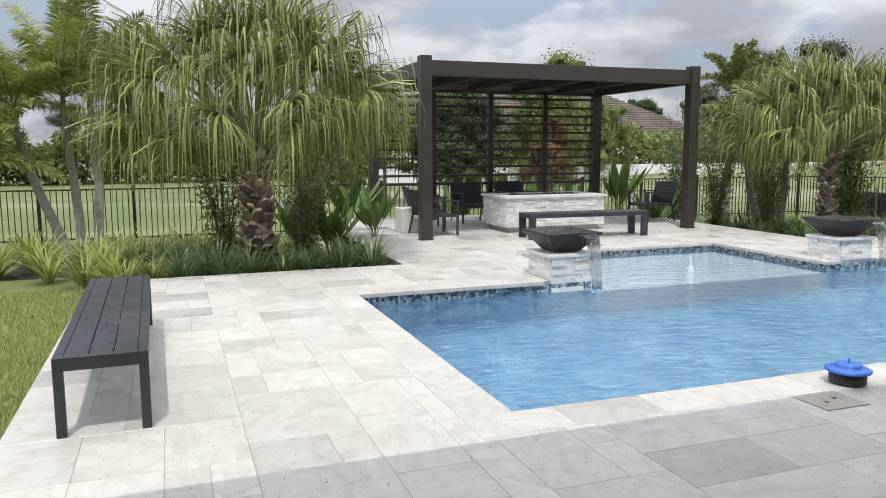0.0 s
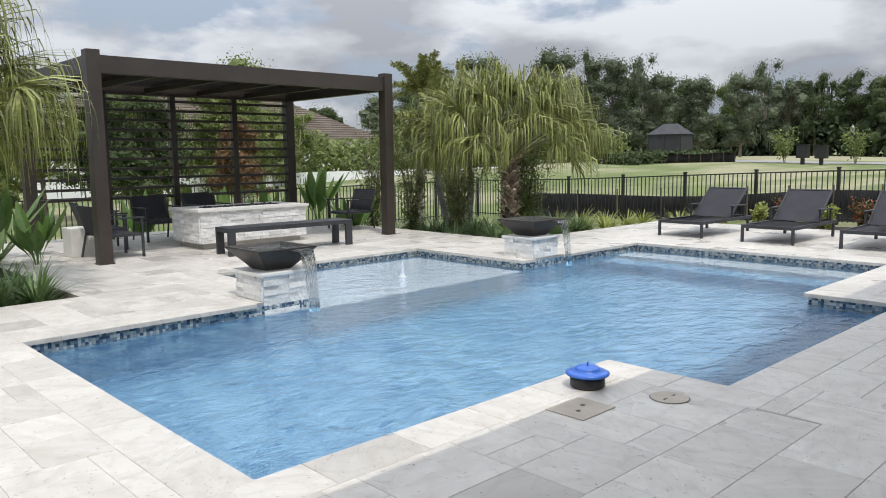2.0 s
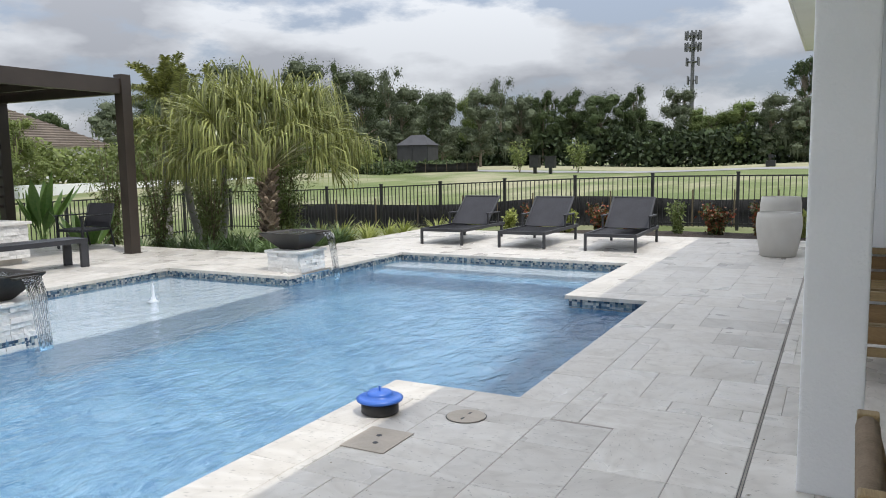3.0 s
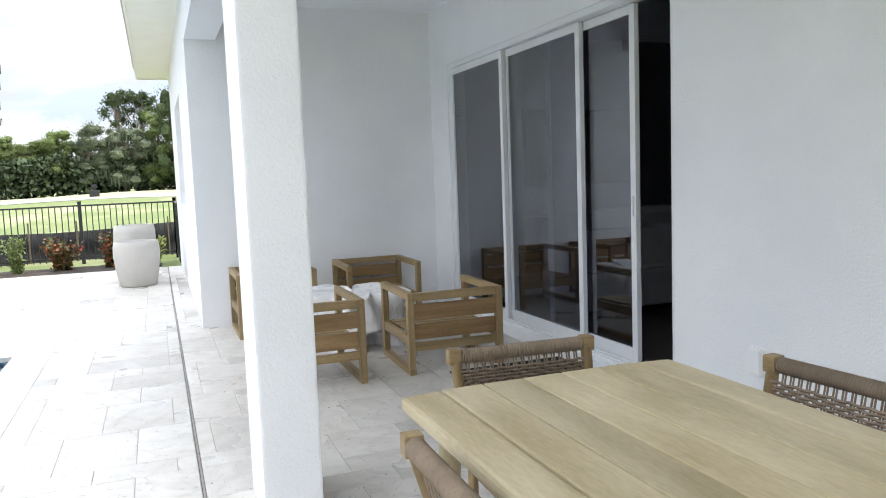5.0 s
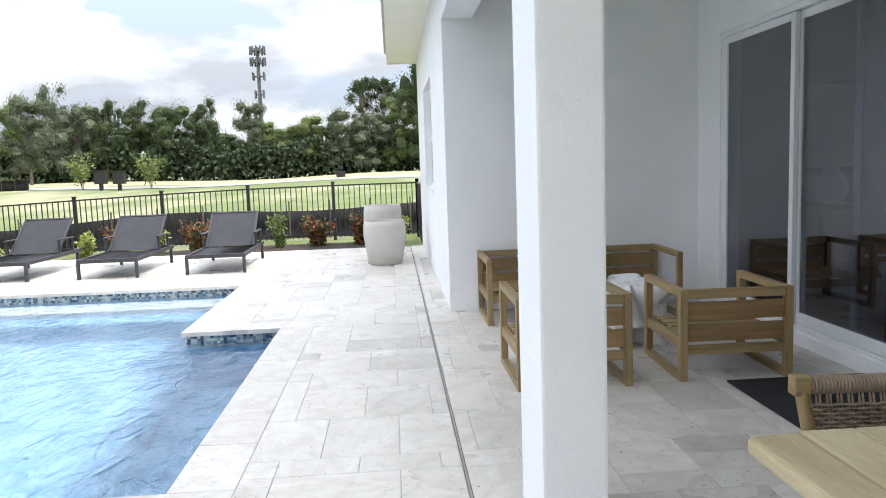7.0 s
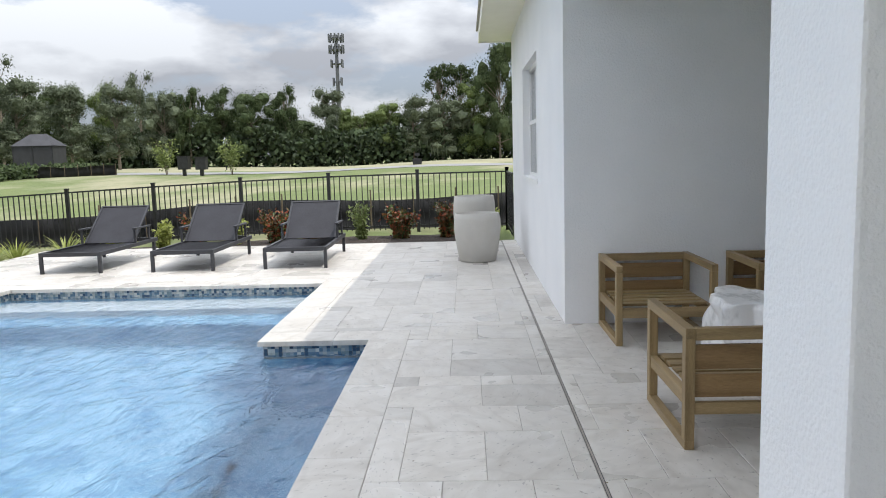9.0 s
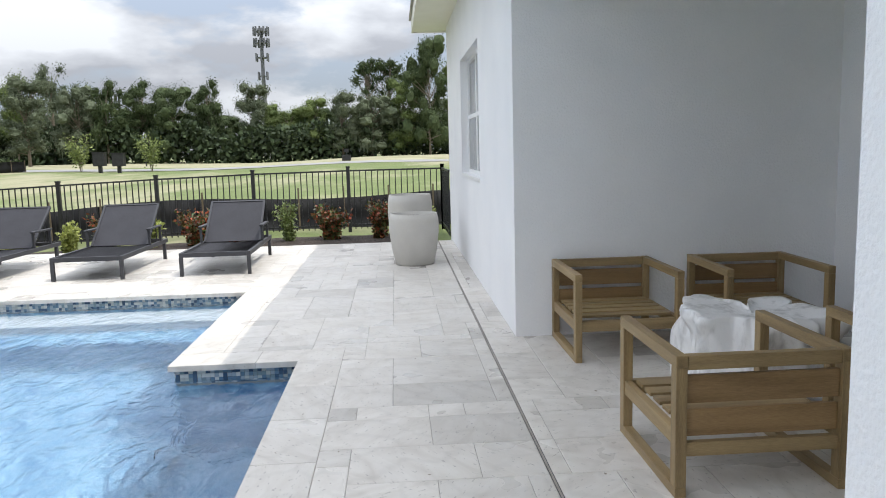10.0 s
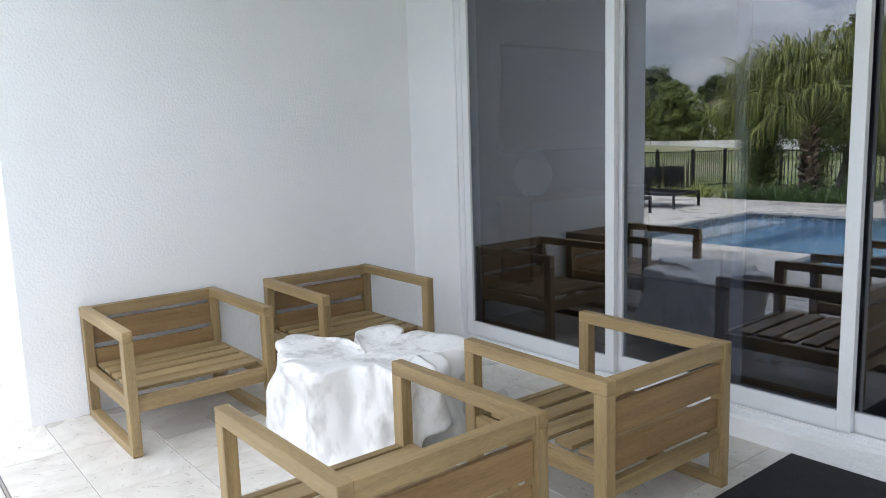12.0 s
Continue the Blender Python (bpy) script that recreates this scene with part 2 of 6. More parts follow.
# deck and pool outline
DX0, DX1, DY1 = -0.9, 15.1, 9.42
POOL = [(1.78, 3.78, 11.12, 7.6), (4.66, 2.87, 8.3, 3.78), (4.65, 7.6, 8.2, 9.84)]
DECK = [(-0.9, -1.30, 8.71, 9.42), (8.71, 1.25, 15.15, 9.42), (2.85, 9.42, 10.15, 16.1)]
WATER_Z = -0.12


def inside(rects, x, y):
    return any(a < x < c and b < y < d for a, b, c, d in rects)


def grid_axis(lo, hi, cuts, fine_lo, fine_hi, step):
    xs = set(cuts)
    x = fine_lo
    while x <= fine_hi:
        if all(abs(x - c) > 0.2 for c in cuts):
            xs.add(round(x, 3))
        x += step
    s = step
    x = fine_hi
    while x < hi:
        s *= 1.35
        x += s
        xs.add(x)
    s = step
    x = fine_lo
    while x > lo:
        s *= 1.35
        x -= s
        xs.add(x)
    return sorted(xs)


gx = grid_axis(-1500, 1500, [-0.85, 2.9, 8.71, 10.1, 15.1], -12, 40, 1.0)
gy = grid_axis(-1500, 1500, [-9.0, 1.25, 9.37, 16.05], -12, 60, 1.0)
HOLES = [(-0.85, -9, 15.1, 1.25), (-0.85, 1.25, 15.1, 9.37), (2.9, 9.37, 10.1, 16.05)]
gv = [(x, y, ground_z(x, y)) for y in gy for x in gx]
gf = []
for j in range(len(gy) - 1):
    for i in range(len(gx) - 1):
        if not inside(HOLES, (gx[i] + gx[i + 1]) / 2, (gy[j] + gy[j + 1]) / 2):
            a = j * len(gx) + i
            gf.append((a, a + 1, a + len(gx) + 1, a + len(gx)))
structure(mesh_part("ground", gv, gf, M_LAWN, smooth=True), "mown green lawn running out to an open field", "lawn")


# ---- pool ----
EDGE = [(1.78, 3.78), (4.66, 3.78), (4.66, 2.87), (8.3, 2.87), (8.3, 3.78), (11.12, 3.78), (11.12, 7.6), (8.2, 7.6), (8.2, 9.84), (4.65, 9.84), (4.65, 7.6), (1.78, 7.6)]


def grown(poly, d):
    """A right-angled, counter-clockwise outline moved outwards by d."""
    out = []
    for i, p in enumerate(poly):
        a, b = Vector(poly[i - 1]), Vector(poly[(i + 1) % len(poly)])
        p = Vector(p)
        u, v = (p - a).normalized(), (b - p).normalized()
        q = p + Vector((u.y, -u.x)) * d + Vector((v.y, -v.x)) * d
        out.append((q.x, q.y))
    return out


OUTLINE = grown(EDGE, 0.022)


def pool_shell():
    """Basin walls and floors below the coping."""
    bm = bmesh.new()
    def wall(a, b, z0, z1):
        vs = [bm.verts.new(p) for p in ((*a, z0), (*b, z0), (*b, z1), (*a, z1))]
        bm.faces.new(vs)
    for a, b in zip(OUTLINE, OUTLINE[1:] + OUTLINE[:1]):
        wall(a, b, -1.5, -0.03)
    for a, b, c, d in POOL[:2]:
        bm.faces.new([bm.verts.new(p) for p in ((a - 0.03, b - 0.03, -1.5), (c + 0.03, b - 0.03, -1.5), (c + 0.03, d + 0.03, -1.5), (a - 0.03, d + 0.03, -1.5))])
    return bm


pool = thing("swimming_pool", "rectangular blue-plastered swimming pool with a tiled waterline", "pool", kind="structure")
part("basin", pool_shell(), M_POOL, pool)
part("sun_shelf", bx(4.655, 7.62, -1.4, 8.195, 9.835, -0.34), M_SHELF, pool, "pale shallow shelf under water")
part("entry_step", bx(10.55, 3.785, -1.4, 11.115, 7.595, -0.36), M_SHELF, pool, "pale submerged step")
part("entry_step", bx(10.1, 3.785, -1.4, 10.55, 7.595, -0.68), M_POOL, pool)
bm = bmesh.new()
bm.faces.new([bm.verts.new((*p, WATER_Z)) for p in grown(EDGE, 0.03)])
water = structure(part("water", bm, M_WATER), "clear rippled blue pool water", "water")
water.visible_shadow = False


# ---- deck bed ----
bm = bmesh.new()
def cells(rects, holes):
    xs = sorted({v for r in rects + holes for v in (r[0], r[2])})
    ys = sorted({v for r in rects + holes for v in (r[1], r[3])})
    for i in range(len(xs) - 1):
        for j in range(len(ys) - 1):
            cx, cy = (xs[i] + xs[i + 1]) / 2, (ys[j] + ys[j + 1]) / 2
            if inside(rects, cx, cy) and not inside(holes, cx, cy):
                yield xs[i], ys[j], xs[i + 1], ys[j + 1]
POOL_HOLE = [(a - 0.022, b - 0.022, c + 0.022, d + 0.022) for a, b, c, d in POOL]
for c in cells(DECK, POOL_HOLE):
    box(bm, c[0], c[1], -0.25, c[2], c[3], -0.0025)
floor = structure(part("pavement", bm, M_JOINT), "pale travertine paver pool deck with tight joints", "patio paving")

# ---- house ----
H_Y, H_X, W_Y = -1.30, 8.71, 1.25      # door wall, alcove end wall, wing wall
CEIL, SOFF = 3.22, 3.25
DOOR = (4.55, 8.21, 0.094, 2.59)
bm = bmesh.new()
box(bm, -3.7, H_Y - 0.2, -0.3, DOOR[0], H_Y, 3.6)
box(bm, DOOR[0], H_Y - 0.2, DOOR[3], DOOR[1], H_Y, 3.6)
box(bm, DOOR[1], H_Y - 0.2, -0.3, H_X, H_Y, 3.6)
structure(part("wall_south", bm, M_STUCCO), "white stucco house wall with a wide sliding-door opening", "wall")
bm = bmesh.new()
box(bm, H_X, H_Y - 0.2, -0.3, H_X + 0.2, W_Y, 3.6)
structure(part("wall_alcove", bm, M_STUCCO), "white textured stucco end wall of the covered patio", "wall")
WIN = (11.03, 13.1, 1.14, 2.61)
bm = bmesh.new()
box(bm, H_X + 0.2, W_Y - 0.2, -0.3, WIN[0], W_Y, 3.6)
box(bm, WIN[1], W_Y - 0.2, -0.3, 15.5, W_Y, 3.6)
box(bm, WIN[0], W_Y - 0.2, -0.3, WIN[1], W_Y, WIN[2])
box(bm, WIN[0], W_Y - 0.2, WIN[3], WIN[1], W_Y, 3.6)
structure(part("wall_wing", bm, M_STUCCO), "white stucco bedroom wing wall with one window", "wall")
structure(part("wall_east", bx(15.3, -8, -0.3, 15.5, W_Y - 0.2, 3.6), M_STUCCO), "white stucco gable-end wall", "wall")
structure(part("wall_west", bx(-3.9, -8, -0.3, -3.7, W_Y, 3.6), M_STUCCO), "white stucco end wall of the covered patio", "wall")
structure(part("ceiling", bx(-3.7, H_Y, CEIL, H_X, W_Y - 0.3, CEIL + 0.1), M_WHITE), "smooth white covered-patio ceiling", "ceiling")
structure(part("header_beam", bx(-3.7, W_Y - 0.3, 2.87, H_X, W_Y, 3.6), M_STUCCO), "white stucco beam over the patio opening", "beam")
col = thing("column", "square white stucco porch column on the paver deck", "column", pose(4.165, 1.145, 0))
part("shaft", bx(-0.235, -0.125, 0, 0.235, 0.125, 2.87, bev=0.012), M_STUCCO, col)
bm = bmesh.new()
box(bm, -4.4, W_Y, 3.42, 15.9, 1.77, 3.46)
box(bm, 15.5, -8.2, 3.42, 15.9, W_Y, 3.46)
structure(part("soffit", bm, M_FASCIA), "cream painted eave soffit", "soffit")
bm = bmesh.new()
box(bm, -4.4, 1.77, 3.40, 15.92, 1.80, 3.59)
box(bm, 15.9, -8.2, 3.40, 15.92, 1.77, 3.59)
structure(part("fascia", bm, M_FASCIA), "cream painted roof fascia board", "fascia")
bm = bmesh.new()
ra, rb, rr_, rs = (-4.45, 1.84), (15.97, 1.84), (15.97, -8.3), (-4.45, -8.3)
vs = [bm.verts.new((*p, 3.61)) for p in (ra, rb, rr_, rs)] + [bm.verts.new(p) for p in ((0.6, -3.2, 5.4), (10.9, -3.2, 5.4))]
for q in ((0, 1, 5, 4), (1, 2, 5), (2, 3, 4, 5), (3, 0, 4), (3, 2, 1, 0)):
    bm.faces.new([vs[k] for k in q])
structure(part("roof", bm, M_PLINTH), "low hipped grey tile house roof", "roof")

# ---- house: doors, window, interior ----
def sliding_doors():
    x0, x1, z0, z1 = DOOR
    fr = thing("door_1", "white aluminium three-panel sliding glass door, one panel slid open", "sliding door", kind="structure")
    y = H_Y - 0.012
    part("door_frame", bx(x1 - 0.05, y - 0.14, z0, x1, y, z1, bev=0.004), M_ALU, fr)
    part("door_casing", bx(x1 - 0.004, y - 0.02, z0, x1 + 0.028, y + 0.008, z1 + 0.028, bev=0.003), M_ALU, fr)
    part("door_frame", bx(x0, y - 0.14, z0, x0 + 0.04, y, z1, bev=0.004), M_ALU, fr)
    part("door_frame", bx(x0 + 0.04, y - 0.14, z1 - 0.05, x1 - 0.05, y, z1, bev=0.004), M_ALU, fr)
    bm = bx(x0 + 0.04, y - 0.14, z0, x1 - 0.05, y, z0 + 0.02)
    for k in range(3):
        box(bm, x0 + 0.04, y - 0.03 - 0.045 * k, z0 + 0.02, x1 - 0.05, y - 0.022 - 0.045 * k, z0 + 0.035)
    part("track", bm, M_ALU, fr)
    for k, (a, b) in enumerate(((6.935, 8.165), (5.705, 6.975), (5.085, 6.30))):
        yy = y - 0.006 - 0.044 * k
        pn = part("door_panel", bx(a, yy - 0.038, z0 + 0.036, a + 0.06, yy, z1 - 0.055, bev=0.004), M_ALU, fr)
        part("stile", bx(b - 0.06, yy - 0.038, z0 + 0.036, b, yy, z1 - 0.055, bev=0.004), M_ALU, pn)
        part("rail", bx(a + 0.06, yy - 0.038, z1 - 0.115, b - 0.06, yy, z1 - 0.055), M_ALU, pn)
        part("rail", bx(a + 0.06, yy - 0.038, z0 + 0.036, b - 0.06, yy, z0 + 0.12), M_ALU, pn)
        g = part("pane", bx(a + 0.055, yy - 0.022, z0 + 0.115, b - 0.055, yy - 0.016, z1 - 0.11), M_GLASS, pn)
        g.visible_shadow = False
        if k == 2:
            part("latch", bx(a + 0.018, yy, 1.13, a + 0.042, yy + 0.012, 1.27, bev=0.003), M_ALU, pn)
sliding_doors()
structure(part("door_sill", bx(DOOR[0], H_Y - 0.2, -0.1, DOOR[1], H_Y + 0.035, DOOR[2], bev=0.006), M_STUCCO), "white painted threshold step", "door sill")


def window(name):
    x0, x1, z0, z1 = WIN
    w = thing(name, "white-framed double single-hung window in the stucco wing", "window", kind="structure")
    y = W_Y - 0.09
    part("window_sill", bx(x0 - 0.02, y - 0.1, z0 - 0.03, x1 + 0.02, W_Y + 0.012, z0 + 0.012, bev=0.006), M_WHITE, w)
    xm = (x0 + x1) / 2
    for a, b in ((x0, xm), (xm, x1)):
        bm = bx(a, y - 0.06, z0 + 0.012, a + 0.05, y, z1)
        box(bm, b - 0.05, y - 0.06, z0 + 0.012, b, y, z1)
        box(bm, a + 0.05, y - 0.06, z1 - 0.05, b - 0.05, y, z1)
        box(bm, a + 0.05, y - 0.06, z0 + 0.012, b - 0.05, y, z0 + 0.06)
        part("window_frame", bm, M_WHITE, w)
        zm = (z0 + z1) / 2
        part("meeting_rail", bx(a + 0.05, y - 0.05, zm - 0.025, b - 0.05, y - 0.002, zm + 0.025), M_WHITE, w)
        for za, zb, dy in ((z0 + 0.06, zm - 0.025, 0.012), (zm + 0.025, z1 - 0.05, 0.03)):
            g = part("pane", bx(a + 0.05, y - dy - 0.006, za, b - 0.05, y - dy, zb), M_WGLASS, w)
            g.visible_shadow = False
window("window_1")

# room walls and floor carry the indoor dimness in their dark base colour
M_INWALL = surf("interior_wall_dimmed", (0.22, 0.22, 0.24), (0.27, 0.27, 0.29), 2, 0.8, 0.05, 60)
M_INFLOOR = surf("interior_floor_tile_dimmed", (0.08, 0.07, 0.06), (0.13, 0.115, 0.10), 2, 0.35, 0.05, 30)
M_SOFA = surf("cream_upholstery", (0.52, 0.52, 0.48), (0.62, 0.61, 0.57), 5, 0.9, 0.3, 140)
M_SCREEN = surf("black_screen", (0.008, 0.008, 0.009), (0.012, 0.012, 0.013), 3, 0.2, 0, 30)
M_DARKWOOD = surf("dark_walnut", (0.035, 0.024, 0.018), (0.07, 0.05, 0.038), 4, 0.5, 0.1, 40, stretch=(0.3, 4, 4))
M_CERAMIC = surf("matte_ceramic", (0.60, 0.60, 0.60), (0.68, 0.68, 0.67), 5, 0.7, 0.1, 50)
structure(part("floor", bx(-3.7, -8, -0.1, 15.3, H_Y - 0.2, 0.13), M_INFLOOR), "tiled living-room floor, darkened for the dim room", "floor")
structure(part("wall_back", bx(-3.7, -8.2, -0.1, 15.3, -8, 3.3), M_INWALL), "plain living-room back wall, darkened for the dim room", "wall")
structure(part("wall_room_east", bx(9.4, -8, 0.13, 9.6, H_Y - 0.2, 3.12), M_INWALL), "plain living-room end wall, darkened for the dim room", "wall")
structure(part("wall_room_west", bx(2.6, -8, 0.13, 2.8, H_Y - 0.2, 3.12), M_INWALL), "plain living-room side wall, darkened for the dim room", "wall")
structure(part("ceiling_room", bx(-3.7, -8, 3.12, 15.3, H_Y - 0.2, 3.22), M_WHITE), "white living-room ceiling", "ceiling")
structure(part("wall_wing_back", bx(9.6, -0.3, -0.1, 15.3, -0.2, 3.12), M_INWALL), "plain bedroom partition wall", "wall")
tv = thing("television", "black flat television mounted on the living-room wall", "television", pose(9.36, -3.6, 1.75))
part("panel", bx(-0.05, -0.85, -0.48, 0, 0.85, 0.48, bev=0.008), M_BLACK, tv)
part("screen", bx(-0.054, -0.83, -0.46, -0.05, 0.83, 0.46), M_SCREEN, tv)
def sofa():
    s = thing("sofa", "cream upholstered sofa with loose back cushions indoors", "sofa", pose(6.9, -3.0, 0.13, 0, 0, 0))
    part("base", bx(-0.45, -1.1, 0.08, 0.45, 1.1, 0.42, bev=0.03), M_SOFA, s)
    part("backrest", bx(-0.47, -1.1, 0.42, -0.25, 1.1, 0.80, bev=0.04), M_SOFA, s)
    for y in (-1.1, 0.92):
        part("armrest", bx(-0.25, y, 0.42, 0.45, y + 0.18, 0.62, bev=0.04), M_SOFA, s)
    for y in (-0.9, 0.0):
        part("seat_cushion", bx(-0.24, y + 0.01, 0.42, 0.46, y + 0.89, 0.54, bev=0.04), M_SOFA, s)
        part("back_cushion", bx(-0.25, y + 0.03, 0.54, -0.08, y + 0.87, 0.97, bev=0.06), M_SOFA, s)
    for x in (-0.38, 0.38):
        for y in (-1.0, 1.0):
            part("foot", bx(x - 0.03, y - 0.03, 0, x + 0.03, y + 0.03, 0.08), M_DARKWOOD, s)
sofa()
con = thing("console_table", "dark wooden console table beside the indoor wall", "console table", pose(9.15, -3.6, 0.13))
part("top", bx(-0.2, -0.9, 0.72, 0.2, 0.9, 0.77, bev=0.005), M_DARKWOOD, con)
for y in (-0.86, 0.82):
    part("leg", bx(-0.18, y, 0, 0.18, y + 0.04, 0.72), M_DARKWOOD, con)
vs_ = thing("vase", "pale matte ceramic vase on the console table", "vase", pose(9.12, -2.95, 0.90))
part("body", lathe(bmesh.new(), [(0.08, 0), (0.15, 0.08), (0.18, 0.18), (0.14, 0.3), (0.07, 0.36), (0.09, 0.4), (0.07, 0.4), (0.05, 0.36)], 24), M_CERAMIC, vs_, smooth=True)
outlet = thing("outlet_cover", "white weatherproof outlet cover on the stucco wall", "outlet cover", pose(3.86, H_Y, 0.42))
part("plate", bx(-0.055, 0, -0.075, 0.055, 0.012, 0.075, bev=0.003), M_WHITE, outlet)
part("lid", bx(-0.045, 0.012, -0.065, 0.045, 0.045, 0.07, bev=0.008), M_WHITE, outlet)
M_MAT = surf("black_coir_mat", (0.006, 0.007, 0.010), (0.016, 0.017, 0.022), 20, 0.95, 0.8, 300)
mat_ = thing("door_mat", "thin black door mat on the pavers before the door", "door mat", pose(5.32, -0.79, 0.001))
part("pad", bx(-0.58, -0.46, 0, 0.58, 0.46, 0.014, bev=0.004), M_MAT, mat_)
M_VENT = surf("dark_fan_blade", (0.03, 0.03, 0.03), (0.05, 0.05, 0.05), 5, 0.5, 0.05, 40)
fan = thing("ceiling_fan", "dark ceiling fan at rest under the patio ceiling", "ceiling fan", pose(6.0, -0.1, CEIL))
part("rod", bx(-0.015, -0.015, -0.14, 0.015, 0.015, 0), M_VENT, fan)
part("hub", lathe(bmesh.new(), [(0.05, -0.26), (0.1, -0.24), (0.1, -0.16), (0.05, -0.13)], 20), M_VENT, fan, smooth=True)
for k in range(3):
    part("blade", bx(0.09, -0.06, -0.215, 0.62, 0.06, -0.203, m=pose(0, 0, 0, 0, 0, 120 * k + 160)), M_VENT, fan)


# ---- pergola ----
def pergola():
    th = thing("pergola", "dark bronze aluminium pergola with louvred roof and slatted back screen", "pergola", pose(0, 0, 0))
    x0, x1, y0, y1 = 4.0, 9.29, 11.9, 15.3
    for x, y in ((x0, y0), (x1, y0), (x0, y1), (x1, y1)):
        bm = bx(x - 0.095, y - 0.095, 0, x + 0.095, y + 0.095, 3.02, bev=0.006)
        p = part("post", bm, M_BRONZE, th)
        part("base_plate", bx(x - 0.11, y - 0.11, 0, x + 0.11, y + 0.11, 0.012), M_BRONZE, p)
    for y in (y0, y1):
        part("beam", bx(x0 + 0.095, y - 0.06, 2.70, x1 - 0.095, y + 0.06, 2.95, bev=0.005), M_BRONZE, th)
    for x in (x0, x1):
        part("beam", bx(x - 0.06, y0 + 0.095, 2.70, x + 0.06, y1 - 0.095, 2.95, bev=0.005), M_BRONZE, th)
    n = 17
    for i in range(n):
        y = y0 + 0.12 + (y1 - y0 - 0.24) * (i + 0.5) / n
        part("louvre", bx(x0 + 0.07, -0.098, -0.012, x1 - 0.07, 0.098, 0.012, m=pose(0, y, 2.87, 9, 0, 0)), M_BRONZE, th)
    for i in range(1, 5):
        x = x0 + (x1 - x0) * i / 5
        part("rafter", bx(x - 0.03, y0 + 0.07, 2.73, x + 0.03, y1 - 0.07, 2.83), M_BRONZE, th)
    for i in range(1, 4):
        x = x0 + (x1 - x0) * i / 4
        part("screen_post", bx(x - 0.055, y1 - 0.055, 0, x + 0.055, y1 + 0.055, 2.70), M_BRONZE, th)
    for k in range(4):
        xa = x0 + (x1 - x0) * k / 4 + (0.095 if k == 0 else 0.055)
        xb = x0 + (x1 - x0) * (k + 1) / 4 - (0.095 if k == 3 else 0.055)
        for i in range(11):
            z = 0.74 + i * 0.184
            part("slat", bx(xa, y1 - 0.03, z, xb, y1 + 0.03, z + 0.05, bev=0.004), M_BRONZE, th)
pergola()


# ---- black picket fence ----
def fence():
    runs = [((17.4, 1.26), (17.4, 17.3), 0), ((17.4, 17.3), (-9.8, 17.3), 0), ((17.4, 1.26), (15.52, 1.26), 0)]
    for (xa, ya), (xb, yb), _ in runs:
        L = math.hypot(xb - xa, yb - ya)
        n = max(1, round(L / 1.83))
        for i in range(n):
            pa = Vector((xa + (xb - xa) * i / n, ya + (yb - ya) * i / n, 0))
            pb = Vector((xa + (xb - xa) * (i + 1) / n, ya + (yb - ya) * (i + 1) / n, 0))
            pa.z, pb.z = ground_z(pa.x, pa.y), ground_z(pb.x, pb.y)
            d = pb - pa
            flat = math.hypot(d.x, d.y)
            th = thing("fence_panel", "black powder-coated metal picket fence panel around the lawn", "fence",
                       Matrix.Translation(pa) @ pose(0, 0, 0, 0, 0, math.degrees(math.atan2(d.y, d.x))), "perimeter fence")
            bm = bx(-0.032, -0.032, -0.05, 0.032, 0.032, 1.22)
            box(bm, -0.038, -0.038, 1.22, 0.038, 0.038, 1.25)
            part("post", bm, M_BLACK, th)
            for z in (0.12, 1.15):
                bm = bx(0.03, -0.014, z, flat - 0.03, 0.014, z + 0.03)
                for v in bm.verts:
                    v.co.z += d.z * v.co.x / flat
                part("rail", bm, M_BLACK, th)
            for k in range(15):
                x = 0.03 + (flat - 0.06) * (k + 0.7) / 15.4
                z = d.z * x / flat
                part("picket", bx(x - 0.009, -0.009, 0.06 + z, x + 0.009, 0.009, 1.16 + z), M_BLACK, th)
fence()


# ---- patio furniture ----
def teak(tone, seed):
    return surf("teak_" + tone, *seed[0], 2.4, 0.5, 0.15, 50, rnd=0.10, stretch=seed[1], fine=0.4, dist=0.002)
TK = ((0.175, 0.115, 0.050), (0.385, 0.275, 0.135))
M_TEAKX = teak("along_x", (TK, (0.7, 9, 9)))
M_TEAKY = teak("along_y", (TK, (9, 0.7, 9)))
M_TEAKZ = teak("along_z", (TK, (9, 9, 0.7)))
# richer brown for the back boards, with their shade darkened into the colour
M_TEAKB = teak("back_board", (((0.16, 0.092, 0.036), (0.33, 0.21, 0.095)), (9, 0.7, 9)))


